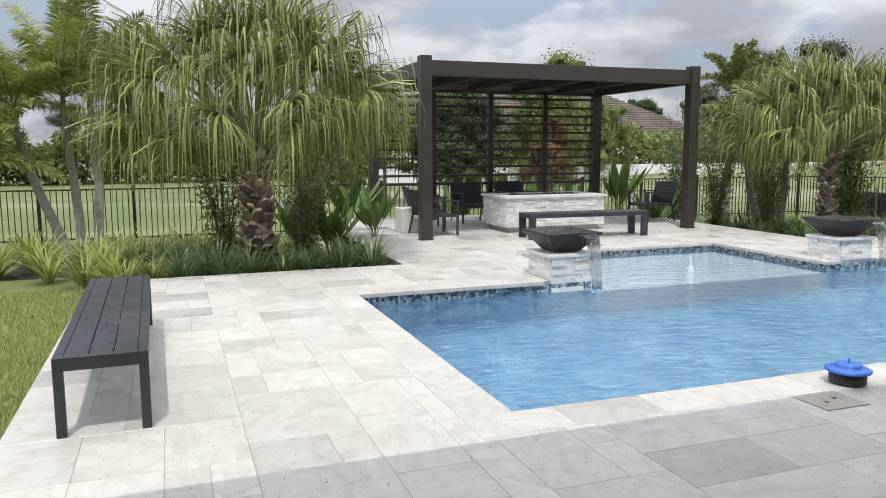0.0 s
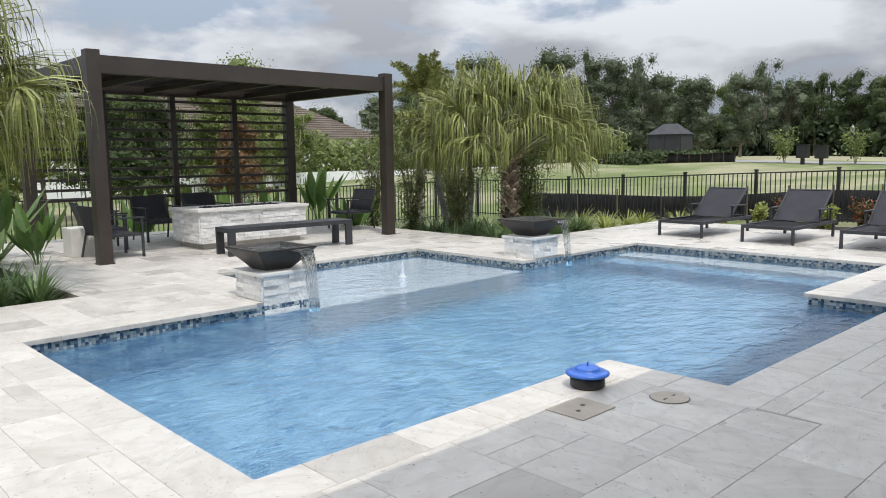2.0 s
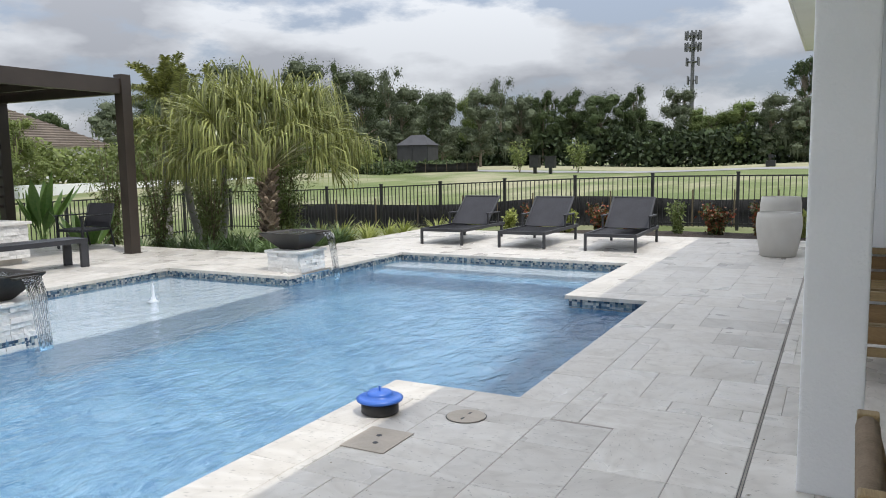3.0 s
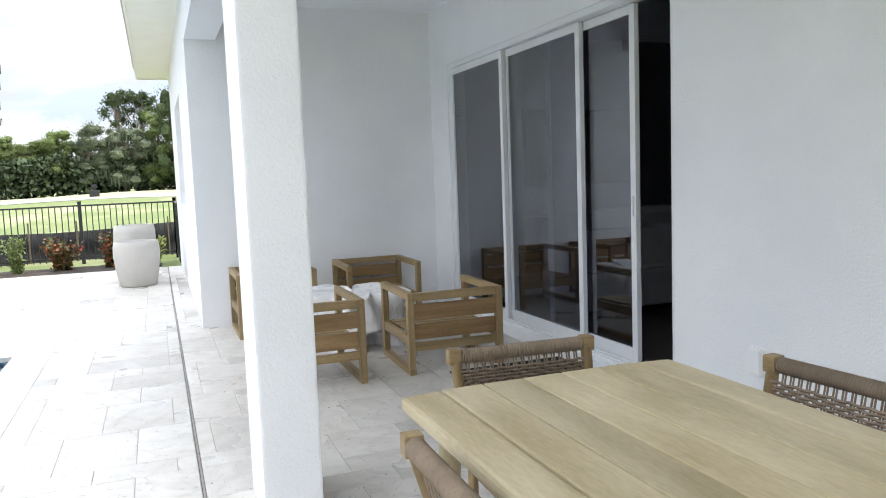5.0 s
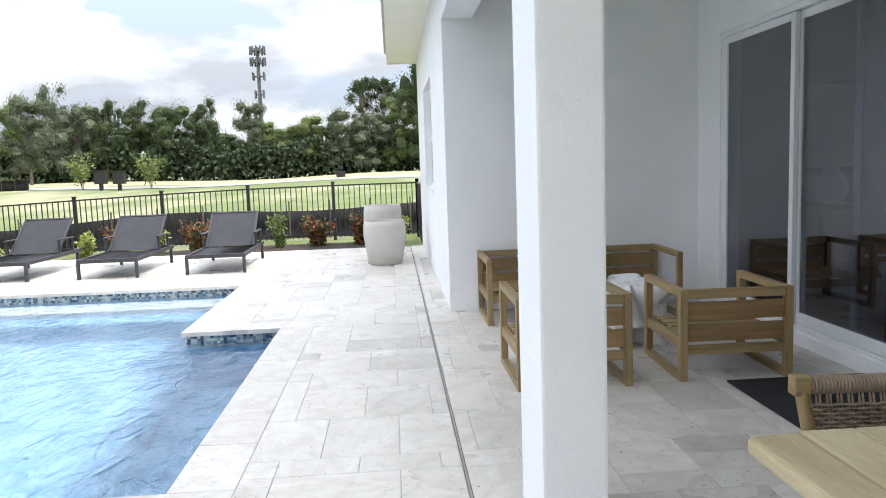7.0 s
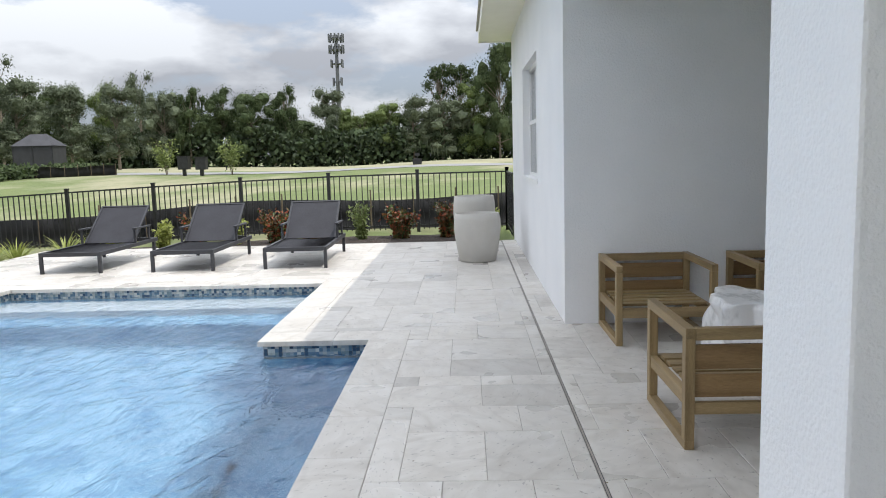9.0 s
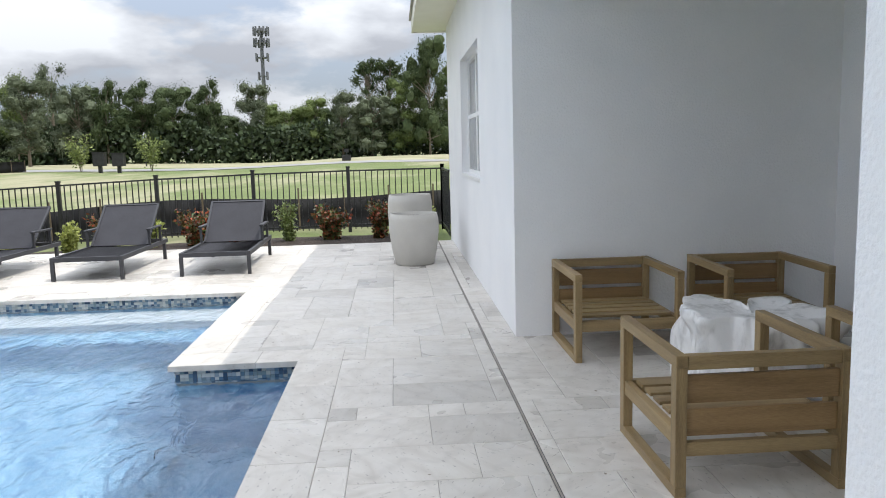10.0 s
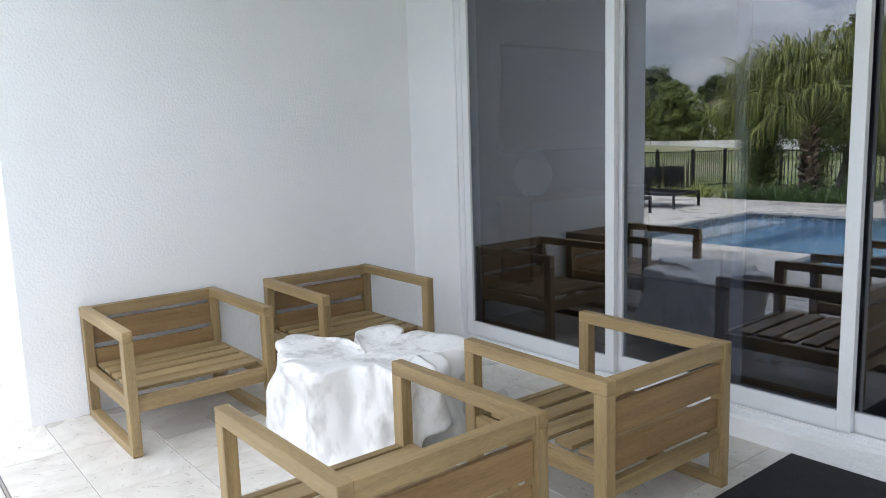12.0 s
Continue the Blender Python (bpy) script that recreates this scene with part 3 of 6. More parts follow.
def club_chair():
    """Low teak armchair, 0.75 square and 0.62 high; the back is at -x, the seat opens to +x."""
    c = thing("teak_armchair", "low oiled-teak slatted armchair without cushions on the pavers", "armchair", group="chairs round the stump table")
    w, d, h, t = 0.375, 0.385, 0.608, 0.052
    for s in (-1, 1):
        y0, y1 = (w - 0.048, w) if s > 0 else (-w, -w + 0.048)
        part("armrest", bx(-d, y0, h - t, d, y1, h, bev=0.004), M_TEAKX, c)
        part("leg", bx(d - 0.06, y0, 0.045, d, y1, h - t, bev=0.004), M_TEAKZ, c)
        part("leg", bx(-d, y0, 0.045, -d + 0.06, y1, h - t, bev=0.004), M_TEAKZ, c)
        part("runner", bx(-d, y0, 0, d, y1, 0.045, bev=0.004), M_TEAKX, c)
        part("side_rail", bx(-d + 0.06, y0 + 0.006, 0.215, d - 0.06, y1 - 0.006, 0.285, bev=0.003), M_TEAKX, c)
    yi = w - 0.05
    part("front_rail", bx(d - 0.055, -yi, 0.21, d - 0.02, yi, 0.285, bev=0.003), M_TEAKY, c)
    part("back_rail", bx(-d + 0.012, -yi, 0.175, -d + 0.045, yi, 0.235, bev=0.003), M_TEAKY, c)
    part("top_rail", bx(-d + 0.004, -yi, h - 0.062, -d + 0.05, yi, h - 0.002, bev=0.004), M_TEAKY, c)
    for z0, z1, dx in ((0.258, 0.375, 0.012), (0.402, 0.522, 0.004)):
        part("back_board", bx(-d + dx + 0.012, -yi, z0, -d + dx + 0.034, yi, z1, bev=0.003), M_TEAKB, c, "richer brown back board, darkened for shade")
    for k in range(5):
        x = -d + 0.085 + k * 0.122
        part("seat_slat", bx(x, -yi, 0.286, x + 0.09, yi, 0.304, bev=0.003), M_TEAKY, c)
    return c
c0 = club_chair()
c0.matrix_world = pose(6.30, 0.66, 0, 0, 0, 0)
copy_thing(c0, pose(6.33, -0.43, 0, 0, 0, -1.5))
copy_thing(c0, pose(8.30, 0.595, 0, 0, 0, 180))
copy_thing(c0, pose(8.29, -0.46, 0, 0, 0, 178.5))

M_STUMP = surf("white_resin_wood", (0.46, 0.45, 0.435), (0.82, 0.81, 0.80), 6, 0.45, 0.45, 30, stretch=(1, 1, 0.4), dist=0.01)
M_STUMP.node_tree.nodes["Color Ramp"].color_ramp.elements[1].position = 0.5


def stump_table():
    th = thing("stump_table", "white lacquered tree-root stump table with lobed top", "coffee table", pose(7.30, 0.03, 0, 0, 0, 20))
    rng = random.Random(7)
    n, rows = 160, 26
    lob = [(2, 0.07, 0.6), (3, 0.05, 1.4), (5, 0.09, 0.4), (7, 0.06, 1.7), (11, 0.022, 2.6)]
    def rad(a, z):
        f = 0.45 + 0.06 * (1 - z) ** 3 - 0.02 * math.sin(z * 3)
        amp = 0.30 + 1.0 * z ** 2.5
        for k, am, ph in lob:
            f += am * amp * 0.62 * math.sin(k * a + ph + 0.9 * math.sin(2 * z + k))
        f += 0.055 * noise.noise(Vector((math.cos(a) * 2.2, math.sin(a) * 2.2, z * 1.6)))
        f += 0.03 * noise.noise(Vector((math.cos(a) * 6, math.sin(a) * 6, z * 4)))
        # deep clefts between the roots, and an arch under one side
        f -= 0.12 * max(0.0, math.sin(2 * a + 2.2 + 0.4 * z)) ** 26 * (0.3 + 0.7 * z) + 0.10 * max(0.0, math.sin(5 * a + 2 + z)) ** 14 * z ** 2
        da = (a - radians(178) + math.pi) % (2 * math.pi) - math.pi
        f -= 0.30 * math.exp(-(da / 0.30) ** 4) * (1 - smooth01(0.22, 0.40, z + 0.12 * abs(da)))
        return max(0.12, f)
    bm = bmesh.new()
    rings = []
    for j in range(rows):
        z = j / (rows - 1)
        ring = []
        for i in range(n):
            a = 2 * math.pi * i / n
            r = rad(a, z)
            if j == rows - 1:
                r -= 0.015
            ring.append(bm.verts.new((r * math.cos(a), 0.9 * r * math.sin(a), 0.46 * z + (0.012 * noise.noise(Vector((math.cos(a) * 2, math.sin(a) * 2, 5))) if z > 0.9 else 0))))
        rings.append(ring)
    for sc, dz in ((0.955, 0.012), (0.86, 0.012), (0.7, 0.006), (0.5, -0.012), (0.3, -0.004), (0.14, -0.02)):
        ring = []
        for i in range(n):
            a = 2 * math.pi * i / n
            r = rad(a, 1) * sc + (1 - sc) * 0.05
            q = noise.noise(Vector((r * math.cos(a) * 6, r * math.sin(a) * 6, 9)))
            ring.append(bm.verts.new((r * math.cos(a), 0.9 * r * math.sin(a), 0.46 + dz + 0.018 * q)))
        rings.append(ring)
    for j in range(len(rings) - 1):
        for i in range(n):
            bm.faces.new((rings[j][i], rings[j][(i + 1) % n], rings[j + 1][(i + 1) % n], rings[j + 1][i]))
    bm.faces.new(rings[-1])
    bm.faces.new(rings[0][::-1])
    part("trunk", bm, M_STUMP, th, smooth=True)
stump_table()

# dining set
M_TABLE = surf("weathered_teak_top", (0.36, 0.285, 0.155), (0.60, 0.51, 0.34), 1.7, 0.5, 0.3, 22, rnd=0.15, stretch=(1.0, 4.5, 4.5), fine=0.3, dist=0.002)
M_ROPE = surf("taupe_woven_rope", (0.17, 0.125, 0.085), (0.27, 0.205, 0.145), 14, 0.8, 0.5, 160, rnd=0.12)


def dining_table():
    th = thing("dining_table", "pale weathered teak plank dining table on round legs", "dining table", pose(1.92, 0.43, 0))
    L, W = 1.11, 0.51
    n = 7
    for k in range(n):
        y0, y1 = -W + 2 * W * k / n + 0.0025, -W + 2 * W * (k + 1) / n - 0.0025
        bm = bx(-L, y0, 0.728, L, y1, 0.772, bev=0.014 if k in (0, n - 1) else 0.004)
        for v in bm.verts:
            if k in (0, n - 1) and abs(v.co.y) > W - 0.02 and abs(v.co.x) > L - 0.03:
                v.co.x *= (L - 0.016) / L
        part("plank", bm, M_TABLE, th)
    # unseen board, added to block floor light so the plank gaps read dark
    part("underframe", bx(-L + 0.17, -W + 0.13, 0.70, L - 0.17, W - 0.13, 0.722), M_TABLE, th)
    part("apron", bx(-L + 0.16, -W + 0.1, 0.66, L - 0.16, -W + 0.13, 0.727), M_TABLE, th)
    part("apron", bx(-L + 0.16, W - 0.13, 0.66, L - 0.16, W - 0.1, 0.727), M_TABLE, th)
    for x in (-1, 1):
        part("apron", bx(x * (L - 0.14) - 0.015, -W + 0.13, 0.66, x * (L - 0.14) + 0.015, W - 0.13, 0.727), M_TABLE, th)
        for y in (-1, 1):
            part("leg", tube(bmesh.new(), [(x * (L - 0.12), y * (W - 0.09), 0), (x * (L - 0.16), y * (W - 0.115), 0.735)], 0.026, 14, 0.036), M_TABLE, th, smooth=True)
dining_table()


def dining_chair():
    """Teak frame with woven rope; faces +x, the back is at -x."""
    c = thing("dining_chair", "teak dining chair with taupe woven-rope back and seat", "dining chair", group="chairs at the dining table")
    hw = 0.265
    for s in (-1, 1):
        part("leg", tube(bmesh.new(), [(0.24, s * 0.23, 0), (0.22, s * 0.235, 0.44)], 0.017, 10, 0.022), M_TEAKZ, c, smooth=True)
        part("back_leg", tube(bmesh.new(), [(-0.25, s * 0.22, 0), (-0.20, s * 0.235, 0.42), (-0.235, s * 0.25, 0.62), (-0.285, s * 0.262, 0.80)], 0.018, 10, 0.021), M_TEAKZ, c, smooth=True)
        part("seat_rail", tube(bmesh.new(), [(-0.2, s * 0.235, 0.42), (0.22, s * 0.235, 0.43)], 0.018, 8), M_TEAKX, c, smooth=True)
        part("rail_end", bx(-0.313, s * hw - 0.024, 0.775, -0.262, s * hw + 0.024, 0.832, bev=0.006), M_TEAKY, c)
    part("front_rail", tube(bmesh.new(), [(0.22, -0.23, 0.42), (0.22, 0.23, 0.42)], 0.018, 8), M_TEAKY, c, smooth=True)
    part("top_rail", tube(bmesh.new(), [(-0.288, -hw, 0.803), (-0.288, hw, 0.803)], 0.021, 10), M_TEAKY, c, smooth=True)
    bm = bmesh.new()
    for k in range(46):
        y = -hw + 0.03 + (2 * hw - 0.06) * k / 45
        q = lathe(bmesh.new(), [(0.023, -0.0055), (0.0285, 0), (0.023, 0.0055)], 10)
        q.transform(Matrix.Translation((-0.288, y, 0.803)) @ pose(0, 0, 0, 90, 0, 0))
        me = bpy.data.meshes.new("t")
        q.to_mesh(me)
        bm.from_mesh(me)
        q.free()
        bpy.data.meshes.remove(me)
    part("rope_wrap", bm, M_ROPE, c, smooth=True)
    bm = bmesh.new()
    for k in range(15):
        y = -hw + 0.05 + (2 * hw - 0.1) * k / 14
        for o in (-0.005, 0.005):
            tube(bm, [(-0.225, y + o, 0.46), (-0.25, y + o, 0.64), (-0.288, y + o, 0.80)], 0.0035, 5)
    part("rope_warp", bm, M_ROPE, c)
    bm = bmesh.new()
    for j in range(24):
        z = 0.47 + j * 0.0122
        x = -0.227 - 0.035 * ((z - 0.46) / 0.3)
        pts = [(x + (0.006 if (k + j) % 2 else -0.006), -hw + 0.012 + (2 * hw - 0.024) * k / 16, z) for k in range(17)]
        tube(bm, pts, 0.0052, 5)
    part("rope_weft", bm, M_ROPE, c)
    bm = bmesh.new()
    for j in range(30):
        x = -0.19 + j * 0.0135
        tube(bm, [(x, -0.235 + 0.47 * k / 10, 0.438 + (0.005 if (k + j) % 2 else -0.004)) for k in range(11)], 0.0065, 5)
    part("woven_seat", bm, M_ROPE, c)
    return c
d0 = dining_chair()
d0.matrix_world = pose(2.99, 0.40, 0, 0, 0, 176)
copy_thing(d0, pose(2.41, 0.02, 0, 0, 0, 94))
copy_thing(d0, pose(2.25, 0.78, 0, 0, 0, -91))


def bench(m, L, legs_x, label):
    """Slatted charcoal bench of length L along x."""
    th = thing("bench", label, "bench", m, group="charcoal benches")
    W, h = 0.235, 0.43
    for k in range(3):
        y0 = -W + 0.05 + k * (2 * W - 0.10) / 3
        part("slat", bx(-L / 2 + 0.05, y0 + 0.003, h - 0.03, L / 2 - 0.05, y0 + (2 * W - 0.1) / 3 - 0.003, h, bev=0.002), M_CHAR, th)
    for s in (-1, 1):
        part("side_rail", bx(-L / 2, s * (W - 0.025) - 0.025, h - 0.07, L / 2, s * (W - 0.025) + 0.025, h + 0.001, bev=0.003), M_CHAR, th)
        part("end_rail", bx(s * (L / 2 - 0.025) - 0.025, -W + 0.05, h - 0.07, s * (L / 2 - 0.025) + 0.025, W - 0.05, h + 0.001, bev=0.003), M_CHAR, th)
        for t in (-1, 1):
            part("leg", bx(s * (L / 2 - legs_x / 2) - legs_x / 2, t * (W - 0.025) - 0.025, 0, s * (L / 2 - legs_x / 2) + legs_x / 2, t * (W - 0.025) + 0.025, h - 0.07, bev=0.003), M_CHAR, th)
bench(pose(-0.41, 5.58, 0, 0, 0, 91), 2.66, 0.05, "charcoal metal slatted bench with rain drops on its top")
bench(pose(6.72, 11.38, 0, 0, 0, -3), 2.24, 0.12, "long charcoal metal bench beside the fire table")
M_DROP = glass("rain_drop", (0.95, 0.97, 1.0), ior=1.33)
bm = bmesh.new()
rng = random.Random(3)
for k in range(90):
    a = rng.gauss(0, 0.07) + 0.02
    b = rng.uniform(4.35, 6.3)
    r = rng.uniform(0.004, 0.014)
    bmesh.ops.create_icosphere(bm, subdivisions=1, radius=r, matrix=Matrix.Translation((-0.41 + a - 0.02 * (b - 5.5), b, 0.4305)) @ Matrix.Diagonal((1, 1.4, 0.22, 1)))
tagged(part("rain_drops", bm, M_DROP, smooth=True), "clear rain drops lying on the bench top", "water drops", kind="stuff")

# ---- stacked-stone things: fire table, pedestals ----
M_LEDGER = surf("white_split_stone", (0.56, 0.55, 0.535), (0.84, 0.83, 0.81), 5, 0.75, 0.8, 30, rnd=0.13, dist=0.012)
BRICKS = {}


def ledger(parent, p0, ux, length, z0, z1, seed, row=0.05):
    """Rows of split-face stone strips on an upright face that starts at p0 and runs along ux (unit, 2D)."""
    rng = random.Random(seed)
    nrm = Vector((ux[1], -ux[0], 0))
    rows = max(1, round((z1 - z0) / row))
    rh = (z1 - z0) / rows
    for r in range(rows):
        x = 0.0
        while x < length - 0.01:
            w = rng.choice((0.12, 0.18, 0.24, 0.3))
            w = w if length - x - w > 0.08 else length - x
            w = round(w, 3)
            key = (w, round(rh, 4), rng.randrange(3))
            if key not in BRICKS:
                dp = (0.012, 0.018, 0.026)[key[2]]
                b = bx(0, -dp, 0, w - 0.002, 0.02, rh - 0.002)
                bmesh.ops.subdivide_edges(b, edges=[e for e in b.edges if abs((e.verts[0].co - e.verts[1].co).x) > 0.01], cuts=2)
                for v in b.verts:
                    if v.co.y < -0.005:
                        v.co.y += rng.uniform(-0.005, 0.005)
                me = bpy.data.meshes.new("stone")
                b.to_mesh(me)
                b.free()
                me.materials.append(M_LEDGER)
                BRICKS[key] = me
            o = new("stone", BRICKS[key])
            o.parent = parent
            o.matrix_basis = Matrix.Translation((p0[0] + ux[0] * x, p0[1] + ux[1] * x, z0 + r * rh)) @ pose(0, 0, 0, 0, 0, math.degrees(math.atan2(ux[1], ux[0])))
            x += w
    return nrm


def fire_table():
    th = thing("fire_table", "long white stacked-stone fire table with a stone cap", "fire table", pose(6.7, 12.85, 0, 0, 0, 0))
    L, W = 1.03, 0.53
    part("plinth", bx(-L + 0.1, -W + 0.09, 0, L - 0.1, W - 0.09, 0.11), M_PLINTH, th)
    part("core", bx(-L + 0.02, -W + 0.02, 0.10, L - 0.02, W - 0.02, 0.62), M_PLINTH, th)
    ledger(th, (-L + 0.02, -W + 0.02), (1, 0), 2 * L - 0.04, 0.10, 0.62, 1)
    ledger(th, (-L + 0.02, W - 0.02), (0, -1), 2 * W - 0.04, 0.10, 0.62, 2)
    bm = bmesh.new()
    for a in ((-L - 0.03, -W - 0.03, -0.74, W + 0.03), (0.74, -W - 0.03, L + 0.03, W + 0.03), (-0.74, -W - 0.03, 0.74, -0.16), (-0.74, 0.16, 0.74, W + 0.03)):
        box(bm, a[0], a[1], 0.62, a[2], a[3], 0.66)
    part("cap", bm, M_STONECAP, th, "smooth pale stone cap")
    part("burner_tray", bx(-0.74, -0.16, 0.622, 0.74, 0.16, 0.635), M_BLACK, th)
    bm = bmesh.new()
    rng = random.Random(4)
    for k in range(160):
        r = rng.uniform(0.018, 0.035)
        bmesh.ops.create_icosphere(bm, subdivisions=1, radius=r, matrix=Matrix.Translation((rng.uniform(-0.7, 0.7), rng.uniform(-0.13, 0.13), 0.645 + rng.uniform(0, 0.02))) @ Matrix.Diagonal((1.3, 1, 0.7, 1)))
    part("lava_rock", bm, M_BLACK, th, "loose black lava rock")
fire_table()

M_BOWL = surf("dark_bronze_bowl", (0.030, 0.028, 0.026), (0.075, 0.068, 0.06), 5, 0.42, 0.15, 40, metal=0.4, rough2=0.6)
M_FOAM = surf("white_foam", (0.75, 0.80, 0.84), (0.86, 0.89, 0.92), 20, 0.4, 0.4, 60, trans=0.3)
M_STREAM = glass("falling_water", (0.97, 0.985, 1.0), rough=0.05, ior=1.33)


def water_bowl(cx, cy, seed):
    ped = thing("pedestal", "square white stacked-stone pedestal with a smooth cap at the pool edge", "pedestal", pose(cx, cy, 0), group="fire bowl pedestals")
    a = 0.29
    part("core", bx(-a + 0.02, -a + 0.02, -1.3, a - 0.02, a - 0.02, 0.26), M_STONE, ped)
    ledger(ped, (-a + 0.02, -a + 0.02), (1, 0), 2 * a - 0.04, -0.24, 0.26, seed)
    ledger(ped, (a - 0.02, -a + 0.02), (0, 1), 2 * a - 0.04, -0.24, 0.26, seed + 1)
    ledger(ped, (-a + 0.02, a - 0.02), (0, -1), 2 * a - 0.04, -0.24, 0.26, seed + 2)
    part("cap", bx(-a - 0.02, -a - 0.02, 0.26, a + 0.02, a + 0.02, 0.30, bev=0.008), M_STONECAP, ped)
    bowl = thing("water_bowl", "dark square flared bowl spilling water, on a stone pedestal", "water bowl", pose(cx, cy, 0.302), group="spilling bowls")
    bm = bmesh.new()
    def ring(h, z):
        return [bm.verts.new((sx * h, sy * h, z)) for sx, sy in ((-1, -1), (1, -1), (1, 1), (-1, 1))]
    rs = [ring(0.15, 0.0), ring(0.17, 0.018), ring(0.355, 0.225), ring(0.355, 0.24), ring(0.31, 0.24), ring(0.285, 0.21), ring(0.16, 0.05)]
    for i in range(len(rs) - 1):
        for k in range(4):
            bm.faces.new((rs[i][k], rs[i][(k + 1) % 4], rs[i + 1][(k + 1) % 4], rs[i + 1][k]))
    bm.faces.new(rs[0][::-1])
    bm.faces.new(rs[-1])
    es = [e for e in bm.edges if e.is_manifold and e.calc_face_angle(0) > 0.2]
    bmesh.ops.bevel(bm, geom=es, offset=0.006, segments=2, affect="EDGES")
    bmesh.ops.recalc_face_normals(bm, faces=bm.faces)
    part("basin", bm, M_BOWL, bowl, smooth=False)
    part("spout", bx(0.02, -0.44, 0.205, 0.24, -0.31, 0.222, bev=0.004), M_BOWL, bowl)
    w = part("water_surface", bx(-0.292, -0.292, 0.185, 0.292, 0.292, 0.222), M_WATER, bowl)
    w.visible_shadow = False
    st = thing("water_spill", "clear sheet of water falling from the bowl into the pool", "falling water", pose(cx, cy, 0), group="spilling bowls")
    rng = random.Random(seed)
    for k in range(14):
        x = 0.05 + 0.18 * k / 13
        pts = []
        for i in range(9):
            t = i / 8
            pts.append((x * (1 - 0.35 * t) + 0.05 * t + rng.uniform(-0.004, 0.004), -0.43 - 0.17 * t ** 0.7, 0.525 - 0.645 * t * t))
        s = part("water_strand", tube(bmesh.new(), pts, 0.011, 6, 0.006), M_STREAM, st, smooth=True)
        s.visible_shadow = False
water_bowl(4.355, 7.90, 11)
water_bowl(8.76, 7.92, 21)
# bubbler on the shelf
bub = thing("bubbler", "small foaming bubbler jet rising from the sun shelf", "bubbler", pose(6.6, 8.35, WATER_Z))
bm = lathe(bmesh.new(), [(0.07, -0.01), (0.03, 0.012), (0.018, 0.06), (0.015, 0.13), (0.012, 0.18), (0.004, 0.215)], 14)
for v in bm.verts:
    v.co += Vector((noise.noise(v.co * 14), noise.noise(v.co * 14 + Vector((5, 5, 5))), 0)) * 0.018
part("jet", bm, M_FOAM, bub, smooth=True)


# ---- loungers ----
def lounger():
    """Sling chaise along x: foot at 0, head at 1.9; 0.82 wide, centred on y."""
    th = thing("sun_lounger", "charcoal aluminium sun lounger with a grey mesh sling and raised back", "sun lounger", group="loungers at the pool end")
    w, zs = 0.41, 0.29
    for s in (-1, 1):
        part("side_rail", bx(0, s * w - 0.02, zs - 0.055, 1.86, s * w + 0.02, zs, bev=0.004), M_CHAR, th)
        part("leg", bx(0.0, s * w - 0.021, 0, 0.04, s * w + 0.021, zs - 0.055), M_CHAR, th)
        part("leg", bx(1.72, s * w - 0.021, 0, 1.76, s * w + 0.021, zs - 0.055), M_CHAR, th)
        arm = part("armrest", bx(1.08, s * w - 0.028, zs + 0.20, 1.62, s * w + 0.028, zs + 0.225, bev=0.006), M_CHAR, th)
        part("arm_post", bx(1.10, s * w - 0.015, zs, 1.13, s * w + 0.015, zs + 0.2), M_CHAR, arm)
        part("arm_post", bx(1.57, s * w - 0.015, zs, 1.60, s * w + 0.015, zs + 0.2), M_CHAR, arm)
    part("end_rail", bx(0, -w + 0.02, zs - 0.055, 0.04, w - 0.02, zs, bev=0.004), M_CHAR, th)
    part("end_rail", bx(1.82, -w + 0.02, zs - 0.055, 1.86, w - 0.02, zs), M_CHAR, th)
    bm = bmesh.new()
    n = 12
    g = [[bm.verts.new((0.03 + 1.20 * i / n, -w + 0.015 + (2 * w - 0.03) * j / 6, zs - 0.002 - 0.018 * math.sin(math.pi * j / 6) * min(1, i / 2))) for j in range(7)] for i in range(n + 1)]
    for i in range(n):
        for j in range(6):
            bm.faces.new((g[i][j], g[i + 1][j], g[i + 1][j + 1], g[i][j + 1]))
    r = bmesh.ops.solidify(bm, geom=bm.faces[:], thickness=0.006)
    part("seat_sling", bm, M_SLING, th, smooth=True)
    ang = 40
    m = Matrix.Translation((1.14, 0, zs)) @ pose(0, 0, 0, 0, -ang, 0)
    part("back_sling", bx(0, -w + 0.05, -0.004, 0.78, w - 0.05, 0.004, m=m), M_SLING, th)
    for s in (-1, 1):
        part("back_rail", bx(0, s * (w - 0.04) - 0.014, -0.014, 0.80, s * (w - 0.04) + 0.014, 0.014, m=m), M_CHAR, th)
        part("prop", tube(bmesh.new(), [(1.62, s * (w - 0.06), zs - 0.03), (1.58, s * (w - 0.06), zs + 0.36)], 0.008, 6), M_CHAR, th)
    part("back_top_rail", bx(0.775, -w + 0.054, -0.014, 0.80, w - 0.054, 0.014, m=m), M_CHAR, th)
    return th
l0 = lounger()
l0.matrix_world = pose(12.33, 4.40, 0, 0, 0, 1)
copy_thing(l0, pose(12.28, 5.92, 0, 0, 0, 0))
copy_thing(l0, pose(12.32, 7.48, 0, 0, 0, -1))

